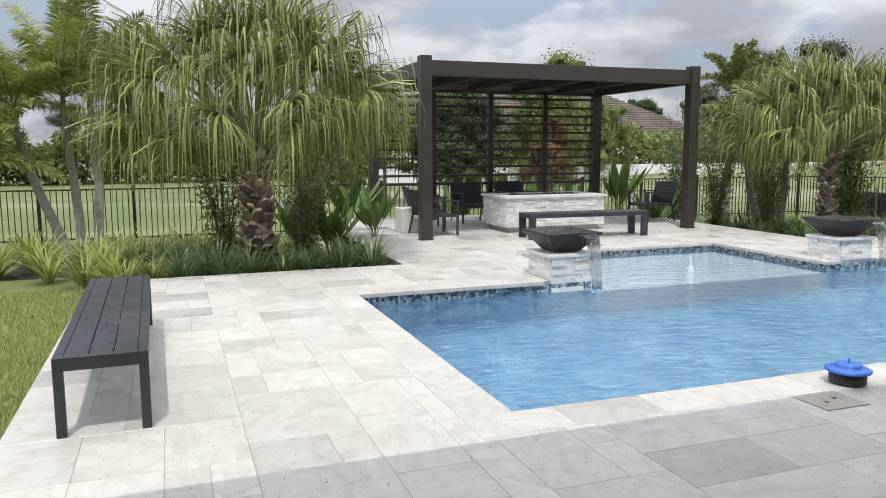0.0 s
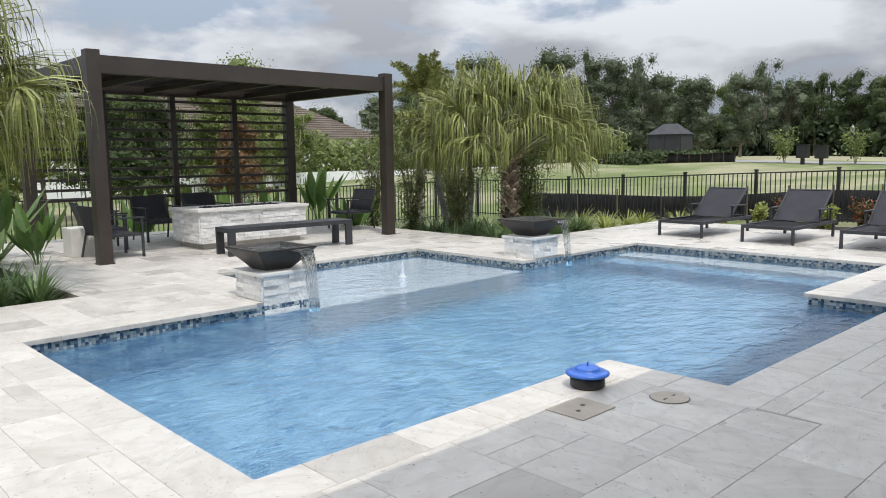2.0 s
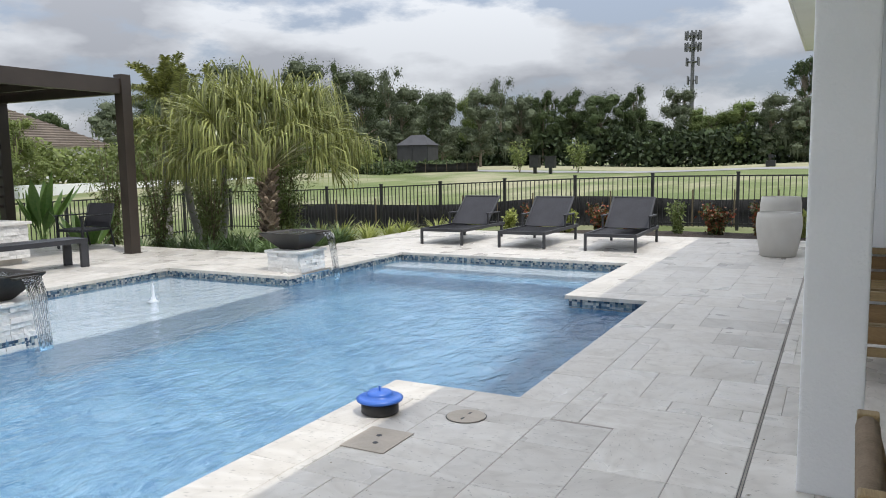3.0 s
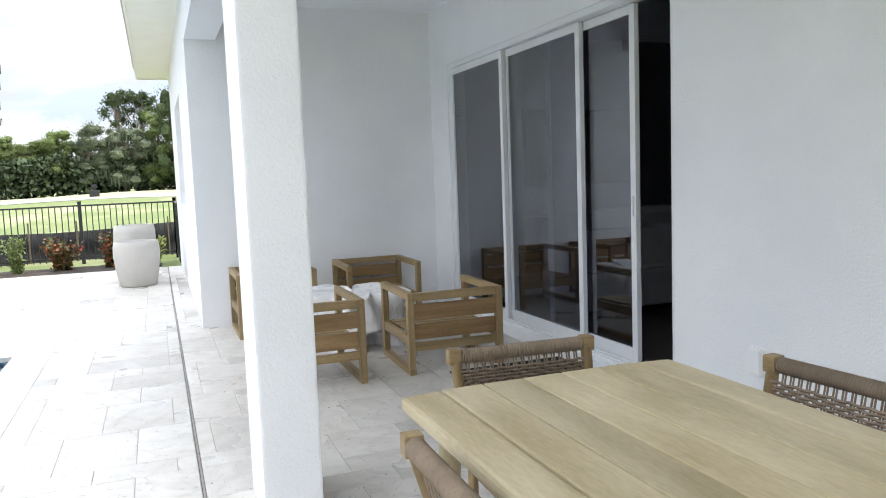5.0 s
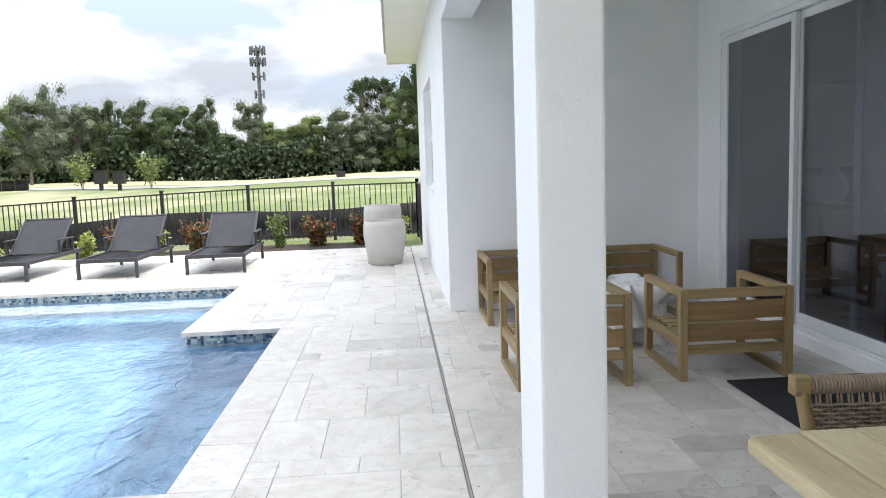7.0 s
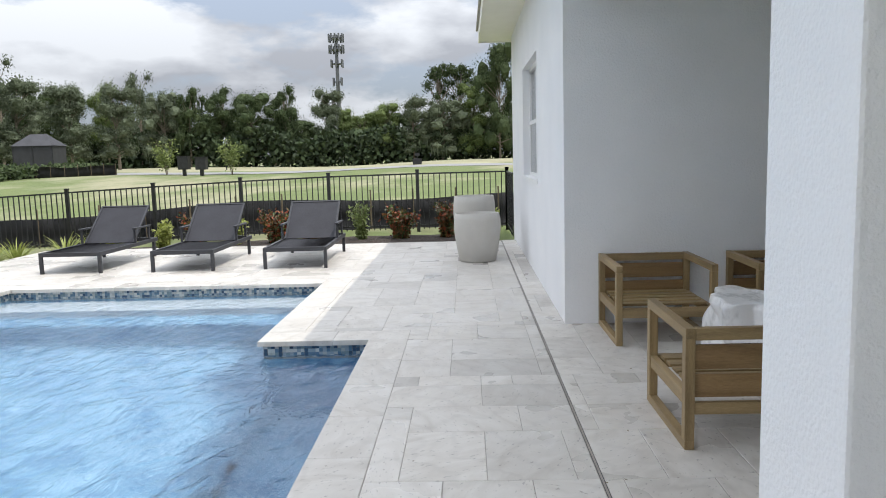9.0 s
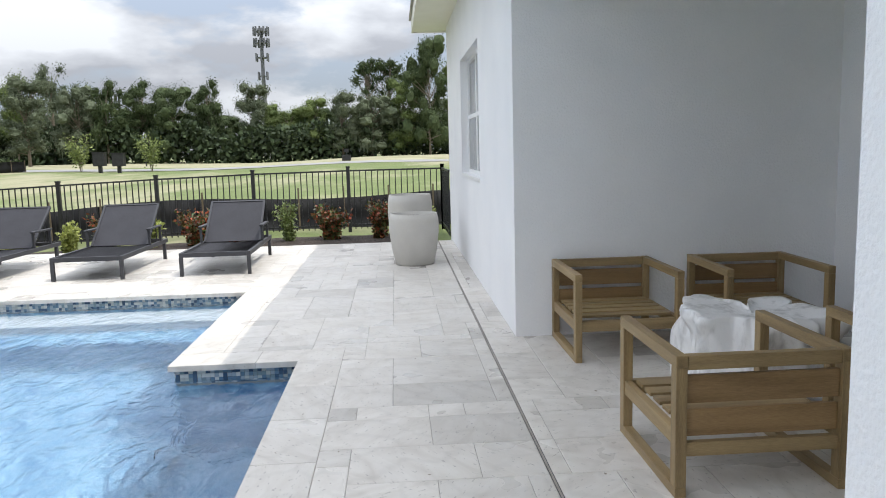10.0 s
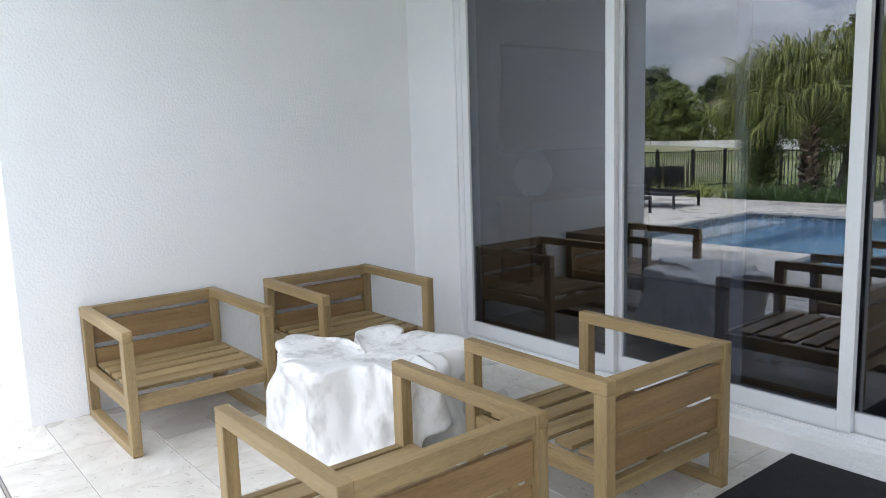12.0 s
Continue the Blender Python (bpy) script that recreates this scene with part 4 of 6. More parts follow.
# planters
M_POT = surf("sand_grey_concrete", (0.46, 0.44, 0.40), (0.54, 0.52, 0.48), 4, 0.85, 0.2, 110)
def planter(m, r, h, label):
    th = thing("planter", label, "planter", m, group="tall concrete planters")
    prof = [(0.74 * r, 0), (0.78 * r, 0.012), (0.90 * r, h * 0.3), (1.0 * r, h * 0.68), (0.985 * r, h * 0.88), (0.93 * r, h), (0.87 * r, h), (0.86 * r, h - 0.05)]
    part("pot", lathe(bmesh.new(), prof, 48), M_POT, th, smooth=True)
    bm = bmesh.new()
    bmesh.ops.create_circle(bm, cap_ends=True, segments=32, radius=0.86 * r)
    bmesh.ops.translate(bm, verts=bm.verts, vec=(0, 0, h - 0.045))
    part("soil", bm, M_MULCH, th, "dark potting soil")
planter(pose(12.75, 1.93, 0), 0.325, 0.66, "barrel-shaped sand-grey concrete planter without a plant")
planter(pose(13.5, 1.96, 0), 0.31, 0.86, "taller sand-grey concrete planter behind another one")

# pool-side fittings
M_BLUE = surf("blue_plastic", (0.035, 0.13, 0.52), (0.06, 0.18, 0.62), 6, 0.35, 0.05, 60)
fl = thing("skimmer_float", "blue and black plastic pool float device on the coping", "pool float", pose(4.05, 3.53, 0) @ Matrix.Diagonal((0.80, 0.80, 0.88, 1)))
part("ring", lathe(bmesh.new(), [(0.125, 0), (0.14, 0.012), (0.14, 0.07), (0.13, 0.082)], 32), M_BLACK, fl, "black lower ring", smooth=True)
part("lid", lathe(bmesh.new(), [(0.12, 0.082), (0.172, 0.092), (0.175, 0.106), (0.15, 0.118), (0.10, 0.124), (0.10, 0.135), (0.085, 0.15), (0.04, 0.152)], 36), M_BLUE, fl, "blue domed lid", smooth=True)
part("knob", tube(bmesh.new(), [(0, 0, 0.152), (0, 0, 0.185)], 0.008, 8), M_BLUE, fl)
M_HATCH = surf("tan_hatch_plastic", (0.36, 0.31, 0.25), (0.47, 0.41, 0.34), 6, 0.55, 0.15, 60)
hatch = thing("skimmer_hatch", "square travertine skimmer cover set in the pavers with two finger holes", "pool hatch", pose(3.66, 3.30, 0))
part("plate", bx(-0.16, -0.135, 0.0015, 0.16, 0.135, 0.006, bev=0.001), M_HATCH, hatch)
for s in (-1, 1):
    part("finger_hole", tube(bmesh.new(), [(s * 0.05, 0.02 * s, 0.0055), (s * 0.05, 0.02 * s, 0.0072)], 0.016, 12), M_BLACK, hatch)
hatch2 = thing("valve_cover", "round beige valve cover set flush in the pavers", "pool hatch", pose(4.20, 3.03, 0))
part("disc", tube(bmesh.new(), [(0, 0, 0.0015), (0, 0, 0.006)], 0.115, 32), M_HATCH, hatch2)
bm = bmesh.new()
for k in range(40):
    a0, a1 = 2 * math.pi * k / 40, 2 * math.pi * (k + 1) / 40
    bm.faces.new([bm.verts.new((r * math.cos(a), r * math.sin(a), 0.0025)) for r, a in ((0.115, a0), (0.121, a0), (0.121, a1), (0.115, a1))])
part("rim", bm, M_BLACK, hatch2)
for s in (-1, 1):
    part("finger_hole", bx(s * 0.05 - 0.016, -0.007, 0.0055, s * 0.05 + 0.016, 0.007, 0.0072), M_BLACK, hatch2)
dr = thing("channel_drain", "narrow dark channel drain slot along the house pavers", "drain", kind="structure")
part("slot", bx(2.6, 1.4845, -0.03, 15.12, 1.4955, -0.016), M_BLACK, dr)
for y in (1.482, 1.4955):
    part("edge_strip", bx(2.6, y, -0.03, 15.12, y + 0.0025, -0.0005), M_CHAR, dr)


# ---- pergola chairs ----
def metal_chair():
    c = thing("metal_armchair", "charcoal metal armchair with a mesh sling under the pergola", "armchair", group="chairs under the pergola")
    w = 0.33
    for s in (-1, 1):
        part("leg", bx(0.30, s * w - 0.018, 0, 0.335, s * w + 0.018, 0.62, bev=0.003), M_CHAR, c)
        part("back_leg", tube(bmesh.new(), [(-0.36, s * w, 0), (-0.27, s * w, 0.40), (-0.40, s * w, 0.80)], 0.018, 6), M_CHAR, c)
        part("armrest", bx(-0.33, s * w - 0.025, 0.60, 0.36, s * w + 0.025, 0.622, bev=0.004), M_CHAR, c)
        part("side_rail", bx(-0.27, s * w - 0.015, 0.33, 0.31, s * w + 0.015, 0.37), M_CHAR, c)
    part("seat", bx(-0.27, -w + 0.02, 0.34, 0.31, w - 0.02, 0.365, bev=0.006), M_SLING, c)
    part("backrest", bx(0, -w + 0.02, -0.01, 0.46, w - 0.02, 0.01, m=Matrix.Translation((-0.27, 0, 0.37)) @ pose(0, 0, 0, 0, -108, 0)), M_SLING, c)
    part("front_rail", bx(0.30, -w + 0.018, 0.32, 0.33, w - 0.018, 0.36), M_CHAR, c)
    return c
k0 = metal_chair()
k0.matrix_world = pose(4.40, 12.62, 0, 0, 0, 2)
copy_thing(k0, pose(4.62, 13.75, 0, 0, 0, -8))
copy_thing(k0, pose(9.55, 13.45, 0, 0, 0, 182))
copy_thing(k0, pose(5.9, 14.5, 0, 0, 0, -90))
copy_thing(k0, pose(6.9, 14.5, 0, 0, 0, -90))
cube_t = thing("side_table", "small pale concrete cube side table under the pergola", "side table", pose(4.1, 13.2, 0))
part("body", bx(-0.2, -0.2, 0, 0.2, 0.2, 0.45, bev=0.02), M_STONECAP, cube_t)


# ---- planting ----
M_BLADE = surf("ribbon_palm_leaf", (0.13, 0.16, 0.038), (0.39, 0.40, 0.14), 1.4, 0.30, 0.0, 20, isl=0.45, trans=0.2)
M_BLADE_Y = surf("yellow_green_leaf", (0.21, 0.26, 0.055), (0.45, 0.47, 0.145), 2, 0.5, 0.0, 20, isl=0.3, trans=0.3)
M_LILY = surf("dark_strap_leaf", (0.09, 0.16, 0.05), (0.25, 0.345, 0.15), 3, 0.4, 0.0, 20, isl=0.35, trans=0.2)
M_BUSH = surf("shrub_leaf", (0.08, 0.125, 0.032), (0.22, 0.26, 0.09), 2, 0.5, 0.0, 20, isl=0.4, trans=0.25)
M_BIGLEAF = surf("paddle_leaf", (0.06, 0.135, 0.028), (0.16, 0.25, 0.065), 2, 0.35, 0.1, 20, isl=0.25, trans=0.25)
M_CROTON = surf("croton_leaf_red", (0.055, 0.085, 0.022), (0.30, 0.065, 0.03), 9, 0.45, 0.0, 20, isl=0.45, trans=0.15)
for e_, p_ in zip(M_CROTON.node_tree.nodes["Color Ramp"].color_ramp.elements, (0.47, 0.58)):
    e_.position = p_
M_STEM = surf("brown_stem", (0.10, 0.075, 0.045), (0.19, 0.15, 0.10), 8, 0.85, 0.4, 60)
M_GREYTRUNK = surf("ringed_grey_trunk", (0.19, 0.18, 0.165), (0.34, 0.33, 0.30), 3, 0.85, 0.5, 20, stretch=(1, 1, 6))
M_BOOT = surf("palm_boot", (0.05, 0.032, 0.02), (0.38, 0.30, 0.225), 7, 0.9, 0.6, 40, rnd=0.5, dist=0.01)
M_PETIOLE = surf("palm_petiole", (0.12, 0.13, 0.045), (0.22, 0.22, 0.09), 4, 0.5, 0.1, 40)


class Blades:
    """Collects thin leaves as strips of faces."""
    def __init__(self):
        self.v, self.f = [], []

    def strip(self, pts, widths, side):
        n0 = len(self.v)
        for p, w in zip(pts, widths):
            self.v.append(tuple(p - side * w))
            self.v.append(tuple(p + side * w))
        for i in range(len(pts) - 1):
            a = n0 + 2 * i
            self.f.append((a, a + 1, a + 3, a + 2))

    def leaf(self, p, d, n, L, w):
        s = d.cross(n)
        s = s.normalized() if s.length > 1e-4 else Vector((1, 0, 0))
        k = len(self.v)
        self.v += [tuple(p), tuple(p + d * L * 0.45 + s * w), tuple(p + d * L), tuple(p + d * L * 0.45 - s * w)]
        self.f += [(k, k + 1, k + 2, k + 3)]

    def make(self, name, mat, parent=None, label=""):
        me = bpy.data.meshes.new(name)
        me.from_pydata(self.v, [], self.f)
        me.update()
        me.materials.append(mat)
        ob = new(name, me)
        if parent is not None:
            ob.parent = parent
        return tagged(ob, label)


def rdir(rng):
    z = rng.uniform(-1, 1)
    a = rng.uniform(0, 2 * math.pi)
    r = math.sqrt(1 - z * z)
    return Vector((r * math.cos(a), r * math.sin(a), z))


def ribbon_palm(m, trunk_h, trunk_r, reach, seed, label, fronds=40):
    """Fan palm whose leaf segments hang down as ribbons."""
    th = thing("ribbon_fan_palm", label, "palm tree", m)
    rng = random.Random(seed)
    bm = bmesh.new()
    tube(bm, [(0, 0, -0.1), (0.01, 0, trunk_h * 0.4), (0, 0.01, trunk_h)], trunk_r, 20, trunk_r * 0.8)
    part("trunk", bm, M_BARK, th, smooth=True)
    # old leaf bases
    b = bmesh.new()
    vs = [b.verts.new(p) for p in ((-0.10, 0, 0), (0.10, 0, 0), (0.045, 0.085, 0.11), (-0.045, 0.085, 0.11), (-0.08, -0.03, 0.02), (0.08, -0.03, 0.02), (0.04, 0.05, 0.13), (-0.04, 0.05, 0.13))]
    for q in ((0, 1, 2, 3), (4, 7, 6, 5), (0, 4, 5, 1), (2, 6, 7, 3), (1, 5, 6, 2), (0, 3, 7, 4)):
        b.faces.new([vs[i] for i in q])
    bm_me = bpy.data.meshes.new("leaf_base")
    b.to_mesh(bm_me)
    b.free()
    bm_me.materials.append(M_BOOT)
    nb = int(trunk_h * 52)
    for k in range(nb):
        a = k * 2.39996
        z = trunk_h * (k + 1) / nb * 0.98 - 0.05
        o = new("leaf_base", bm_me)
        o.parent = th
        rr = trunk_r * (1 - 0.2 * z / trunk_h) - 0.01
        o.matrix_basis = Matrix.Translation((rr * math.cos(a), rr * math.sin(a), z)) @ pose(0, 0, 0, rng.uniform(-26, 16), rng.uniform(-14, 14), math.degrees(a) - 90) @ Matrix.Diagonal((rng.uniform(0.9, 1.35) * trunk_r / 0.2, rng.uniform(0.9, 1.6), rng.uniform(0.9, 1.4), 1))
    for k in range(fronds):
        crown = Blades()
        a = k * 2.39996 + rng.uniform(-0.15, 0.15)
        u = (k + 0.5) / fronds
        el = radians(82 - 56 * u ** 1.05 + rng.uniform(-8, 8))
        out = Vector((math.cos(a), math.sin(a), 0))
        L = reach * (0.60 + 0.12 * math.sin(math.pi * u)) * rng.uniform(0.88, 1.1)
        p0 = Vector((0, 0, trunk_h - 0.1 * u)) + out * trunk_r * 0.5
        pts = []
        d = out * math.cos(el) + Vector((0, 0, 1)) * math.sin(el)
        p = p0.copy()
        for i in range(7):
            pts.append(p.copy())
            d = (d + Vector((0, 0, -0.055 * (1 + i * 0.3))) + out * 0.03).normalized()
            p = p + d * L / 6
        tip = pts[-1]
        dd = (pts[-1] - pts[-3]).normalized()
        sidev = dd.cross(Vector((0, 0, 1)))
        sidev = sidev.normalized() if sidev.length > 0.05 else Vector((-out.y, out.x, 0))
        upv = sidev.cross(dd).normalized()
        roll = rng.uniform(-0.9, 0.9)
        sidev, upv = sidev * math.cos(roll) + upv * math.sin(roll), upv * math.cos(roll) - sidev * math.sin(roll)
        spread = rng.uniform(85, 130)
        ns = 62
        for j in range(ns):
            f = (j + 0.5) / ns * 2 - 1
            th_ = f * radians(spread) + rng.uniform(-0.06, 0.06)
            rd = (dd * math.cos(th_) + sidev * math.sin(th_) + upv * (0.22 - 0.3 * abs(f) + rng.uniform(-0.12, 0.12))).normalized()
            base = tip - dd * 0.30 * (1 - abs(f)) * rng.uniform(0.4, 1.0)
            stiff = reach * rng.uniform(0.16, 0.36) * (1.05 - 0.35 * abs(f))
            hang = reach * rng.uniform(0.10, 0.38) * (1.0 - 0.25 * abs(f)) * (1.0 - 0.28 * u)
            bl = [base]
            q, d3 = base.copy(), rd.copy()
            for i in range(3):
                q = q + d3 * stiff / 3
                bl.append(q.copy())
                d3 = (d3 + Vector((0, 0, -0.28))).normalized()
            for i in range(4):
                d3 = (d3 * 0.35 + Vector((rng.uniform(-0.06, 0.06), rng.uniform(-0.06, 0.06), -1)) * 0.8).normalized()
                q = q + d3 * hang / 4
                bl.append(q.copy())
            sv = rd.cross(Vector((0, 0, 1)))
            sv = sv.normalized() if sv.length > 0.05 else sidev
            w = 0.0125 * rng.uniform(0.7, 1.25)
            sv = (sv + rdir(rng) * 0.5).normalized()
            crown.strip(bl, [w * 0.45, w, w, w * 0.9, w * 0.7, w * 0.5, w * 0.3, w * 0.08], sv)
        fr = crown.make("frond", M_BLADE, th)
        part("leaf_stalk", tube(bmesh.new(), pts, 0.018, 4, 0.007), M_PETIOLE, fr)
    return th
ribbon_palm(pose(1.13, 10.75, -0.06), 1.60, 0.175, 2.55, 5, "stout ribbon fan palm with shaggy trunk and drooping leaf ribbons", 60)
ribbon_palm(pose(11.75, 10.95, -0.1), 1.55, 0.125, 2.3, 9, "drooping ribbon fan palm behind a pool bowl in mulch", 60)


def feather_palm(m, trunk, reach, seed, label, mat, fronds=12, leaflets=54):
    th = thing("feather_palm", label, "palm tree", m, group="slender feather palms")
    rng = random.Random(seed)
    part("trunk", tube(bmesh.new(), trunk, 0.095, 14, 0.06), M_GREYTRUNK, th, smooth=True)
    top = Vector(trunk[-1])
    part("crownshaft", tube(bmesh.new(), [top, top + Vector((0, 0, 0.45))], 0.065, 12, 0.035), M_PETIOLE, th, smooth=True)
    top = top + Vector((0, 0, 0.4))
    for k in range(fronds):
        cr = Blades()
        a = k * 2.39996 + rng.uniform(-0.2, 0.2)
        el = radians(rng.uniform(35, 85) if k % 3 else rng.uniform(10, 40))
        out = Vector((math.cos(a), math.sin(a), 0))
        d = out * math.cos(el) + Vector((0, 0, 1)) * math.sin(el)
        L = reach * rng.uniform(0.85, 1.1)
        pts, p = [], top.copy()
        for i in range(10):
            pts.append(p.copy())
            p = p + d * L / 9
            d = (d + Vector((0, 0, -0.085 - 0.012 * i))).normalized()
        for j in range(leaflets):
            u = 0.12 + 0.88 * j / leaflets
            x = u * 9
            i = min(8, int(x))
            b = pts[i].lerp(pts[i + 1], x - i)
            t = (pts[i + 1] - pts[i]).normalized()
            sv = t.cross(Vector((0, 0, 1))).normalized()
            up = sv.cross(t)
            for s in (-1, 1, -1, 1):
                ang = rng.uniform(-0.8, 0.9)
                dr = (sv * s * math.cos(ang) + up * math.sin(ang) + t * 0.7).normalized()
                ll = 0.36 * reach / 1.9 * (1.05 - 0.7 * abs(u - 0.45)) * rng.uniform(0.8, 1.1)
                m1 = b + dr * ll * 0.5
                e1 = m1 + (dr + Vector((0, 0, -0.5))).normalized() * ll * 0.5
                cr.strip([b, m1, e1], [0.006, 0.015, 0.002], t)
        fr = cr.make("frond", mat, th)
        part("leaf_stalk", tube(bmesh.new(), pts, 0.016, 4, 0.004), M_PETIOLE, fr)
for k, (x, y, tr, sd, mt, rc) in enumerate((
        (-1.75, 15.1, [(0, 0, 0), (-0.45, 0, 1.2), (-0.75, 0, 2.3)], 1, M_BLADE_Y, 1.7),
        (-1.55, 15.3, [(0, 0, 0), (-0.1, 0.1, 1.3), (-0.2, 0.1, 2.5)], 2, M_BLADE_Y, 1.9),
        (-1.3, 15.2, [(0, 0, 0), (0.08, 0, 1.3), (0.02, 0, 2.7)], 3, M_BLADE, 1.9),
        (-2.9, 14.6, [(0, 0, 0), (-0.1, 0, 0.8), (-0.15, 0, 1.3)], 4, M_BLADE_Y, 1.5),
        (12.25, 13.2, [(0, 0, 0), (-0.25, 0.1, 1.0), (-0.4, 0.1, 2.0)], 5, M_BLADE, 1.3),
        (12.55, 13.0, [(0, 0, 0), (0.15, 0, 1.0), (0.1, 0, 2.3)], 6, M_BLADE, 1.2),
        (11.9, 13.9, [(0, 0, 0), (0, 0, 1.4), (0.05, 0, 2.9)], 7, M_BLADE, 1.0))):
    feather_palm(pose(x, y, ground_z(x, y)), tr, rc, sd, "slender grey-trunked feather palm with arching fronds", mt)


def clump_mesh(name, n, L, w, seed, mat, erect=0.6):
    bl = Blades()
    bl.v.append((0, 0, -0.02))
    rng = random.Random(seed)
    for k in range(n):
        bl.f.append((0, len(bl.v), len(bl.v) + 1))
        a = rng.uniform(0, 2 * math.pi)
        out = Vector((math.cos(a), math.sin(a), 0))
        p = out * rng.uniform(0, 0.06)
        d = (out * rng.uniform(0.15, 1.0) + Vector((0, 0, 1.0 * erect + rng.uniform(0, 0.5)))).normalized()
        ll = L * rng.uniform(0.7, 1.15)
        pts = []
        for i in range(6):
            pts.append(p.copy())
            p = p + d * ll / 5
            d = (d + Vector((0, 0, -0.20)) + out * 0.06).normalized()
        sv = Vector((-out.y, out.x, 0))
        bl.strip(pts, [w * 0.7, w, w, w * 0.85, w * 0.55, w * 0.1], sv)
    me = bpy.data.meshes.new(name)
    me.from_pydata(bl.v, [], bl.f)
    me.update()
    me.materials.append(mat)
    return me
LILY = [clump_mesh("strap_leaves", 84, 0.48, 0.012, s, M_LILY, 0.75) for s in (1, 2, 3)]
FLAX = [clump_mesh("strap_leaves", 60, 0.52, 0.013, s, M_BLADE_Y, 0.9) for s in (4, 5)]


def clump(meshes, name, label, group, x, y, s, rng, z=None):
    o = new(name, rng.choice(meshes))
    o.matrix_world = pose(x, y, (ground_z(x, y) + 0.02) if z is None else z, 0, 0, rng.uniform(0, 360)) @ Matrix.Diagonal((s, s, s, 1))
    return tagged(o, label, "plant", group)
rng = random.Random(12)
LL = "clump of dark green arching strap leaves in mulch"
FL = "bright yellow-green strap-leaf clump in the bed"
for row, (y, n, xa, xb) in enumerate(((9.80, 7, 0.1, 2.62), (10.3, 6, -0.1, 2.5), (10.85, 5, 0.0, 2.45), (11.4, 4, -0.4, 2.4))):
    for k in range(n):
        x = xa + (xb - xa) * (k + rng.uniform(-0.2, 0.2)) / (n - 1)
        if math.hypot(x - 1.13, y - 10.75) > 0.33:
            clump(LILY, "lily_turf", LL, "lily turf clumps", x, y + rng.uniform(-0.12, 0.12), rng.uniform(1.05, 1.3), rng)
for x, y, s in ((-0.55, 9.75, 1.1), (-0.25, 9.95, 1.1), (-0.7, 10.2, 1.1), (-0.85, 12.4, 1.3), (-0.2, 12.5, 1.3), (0.4, 12.3, 1.3), (1.1, 12.8, 1.3), (1.9, 12.4, 1.2), (-1.6, 11.3, 1.3), (-2.4, 12.2, 1.4), (-2.0, 13.2, 1.5), (-3.0, 11.8, 1.4), (-0.9, 14.0, 1.3), (0.2, 14.3, 1.3), (-1.1, 10.6, 1.2), (-1.3, 12.9, 1.3), (-1.9, 12.4, 1.3), (-0.4, 13.2, 1.3), (-2.3, 14.2, 1.4), (-1.2, 13.6, 1.3), (0.7, 13.5, 1.3), (1.6, 13.7, 1.3), (-0.5, 11.6, 1.2), (-3.2, 13.0, 1.5), (-2.7, 10.9, 1.3), (-1.0, 11.9, 1.2)):
    clump(FLAX, "flax_lily", FL, "flax lily clumps", x, y, s, rng)
for row, (y, n, xa, xb) in enumerate(((9.85, 7, 10.5, 12.6), (10.4, 6, 10.6, 12.4), (11.2, 4, 10.5, 12.0), (12.1, 4, 10.5, 12.2), (13.0, 3, 10.4, 11.4))):
    for k in range(n):
        x = xa + (xb - xa) * (k + rng.uniform(-0.2, 0.2)) / (n - 1)
        if math.hypot(x - 11.75, y - 10.95) > 0.3:
            clump(LILY, "lily_turf", LL, "lily turf clumps", x, y + rng.uniform(-0.12, 0.12), rng.uniform(1.05, 1.3), rng)
for x, y, s in ((13.0, 10.0, 1.1), (13.5, 9.85, 1.1), (14.0, 10.1, 1.1), (14.4, 9.9, 1.0), (14.9, 9.8, 1.0), (13.3, 10.9, 1.2), (14.2, 11.0, 1.2), (12.9, 11.6, 1.2), (13.7, 12.2, 1.2), (15.4, 9.2, 1.0), (15.9, 9.0, 1.0)):
    clump(FLAX, "flax_lily", FL, "flax lily clumps", x, y, s, rng)


def shrub(m, r, h, n, L, w, mat, seed, label, name="shrub", stems=7, base=0.15, group=""):
    """Leafy shrub: stems and an uneven mass of small leaves."""
    th = thing(name, label, "shrub", m, group)
    rng = random.Random(seed)
    bl = Blades()
    tips = []
    for k in range(stems):
        a = rng.uniform(0, 6.283)
        rr = r * rng.uniform(0.25, 0.85)
        e = Vector((rr * math.cos(a), rr * math.sin(a), h * rng.uniform(0.65, 1.0)))
        mid = Vector((e.x * 0.35, e.y * 0.35, e.z * 0.5))
        part("stem", tube(bmesh.new(), [(0.04 * math.cos(a), 0.04 * math.sin(a), -0.03), mid, e], 0.012, 5, 0.004), M_STEM, th)
        tips.append((mid, e))
    for k in range(n):
        mid, e = rng.choice(tips)
        u = rng.uniform(base * 0.6, 1.05)
        p = (mid * (u / 0.5) if u < 0.5 else mid.lerp(e, (u - 0.5) / 0.5)) + rdir(rng) * r * rng.uniform(0.1, 0.42)
        if p.z < 0.03:
            p.z = 0.03 + rng.uniform(0, 0.1)
        d = (rdir(rng) + Vector((p.x, p.y, 0)) * 0.6 / max(r, 0.1) + Vector((0, 0, 0.25))).normalized()
        bl.leaf(p, d, rdir(rng), L * rng.uniform(0.7, 1.2), w * rng.uniform(0.7, 1.2))
    bl.make("foliage", mat, th)
    return th
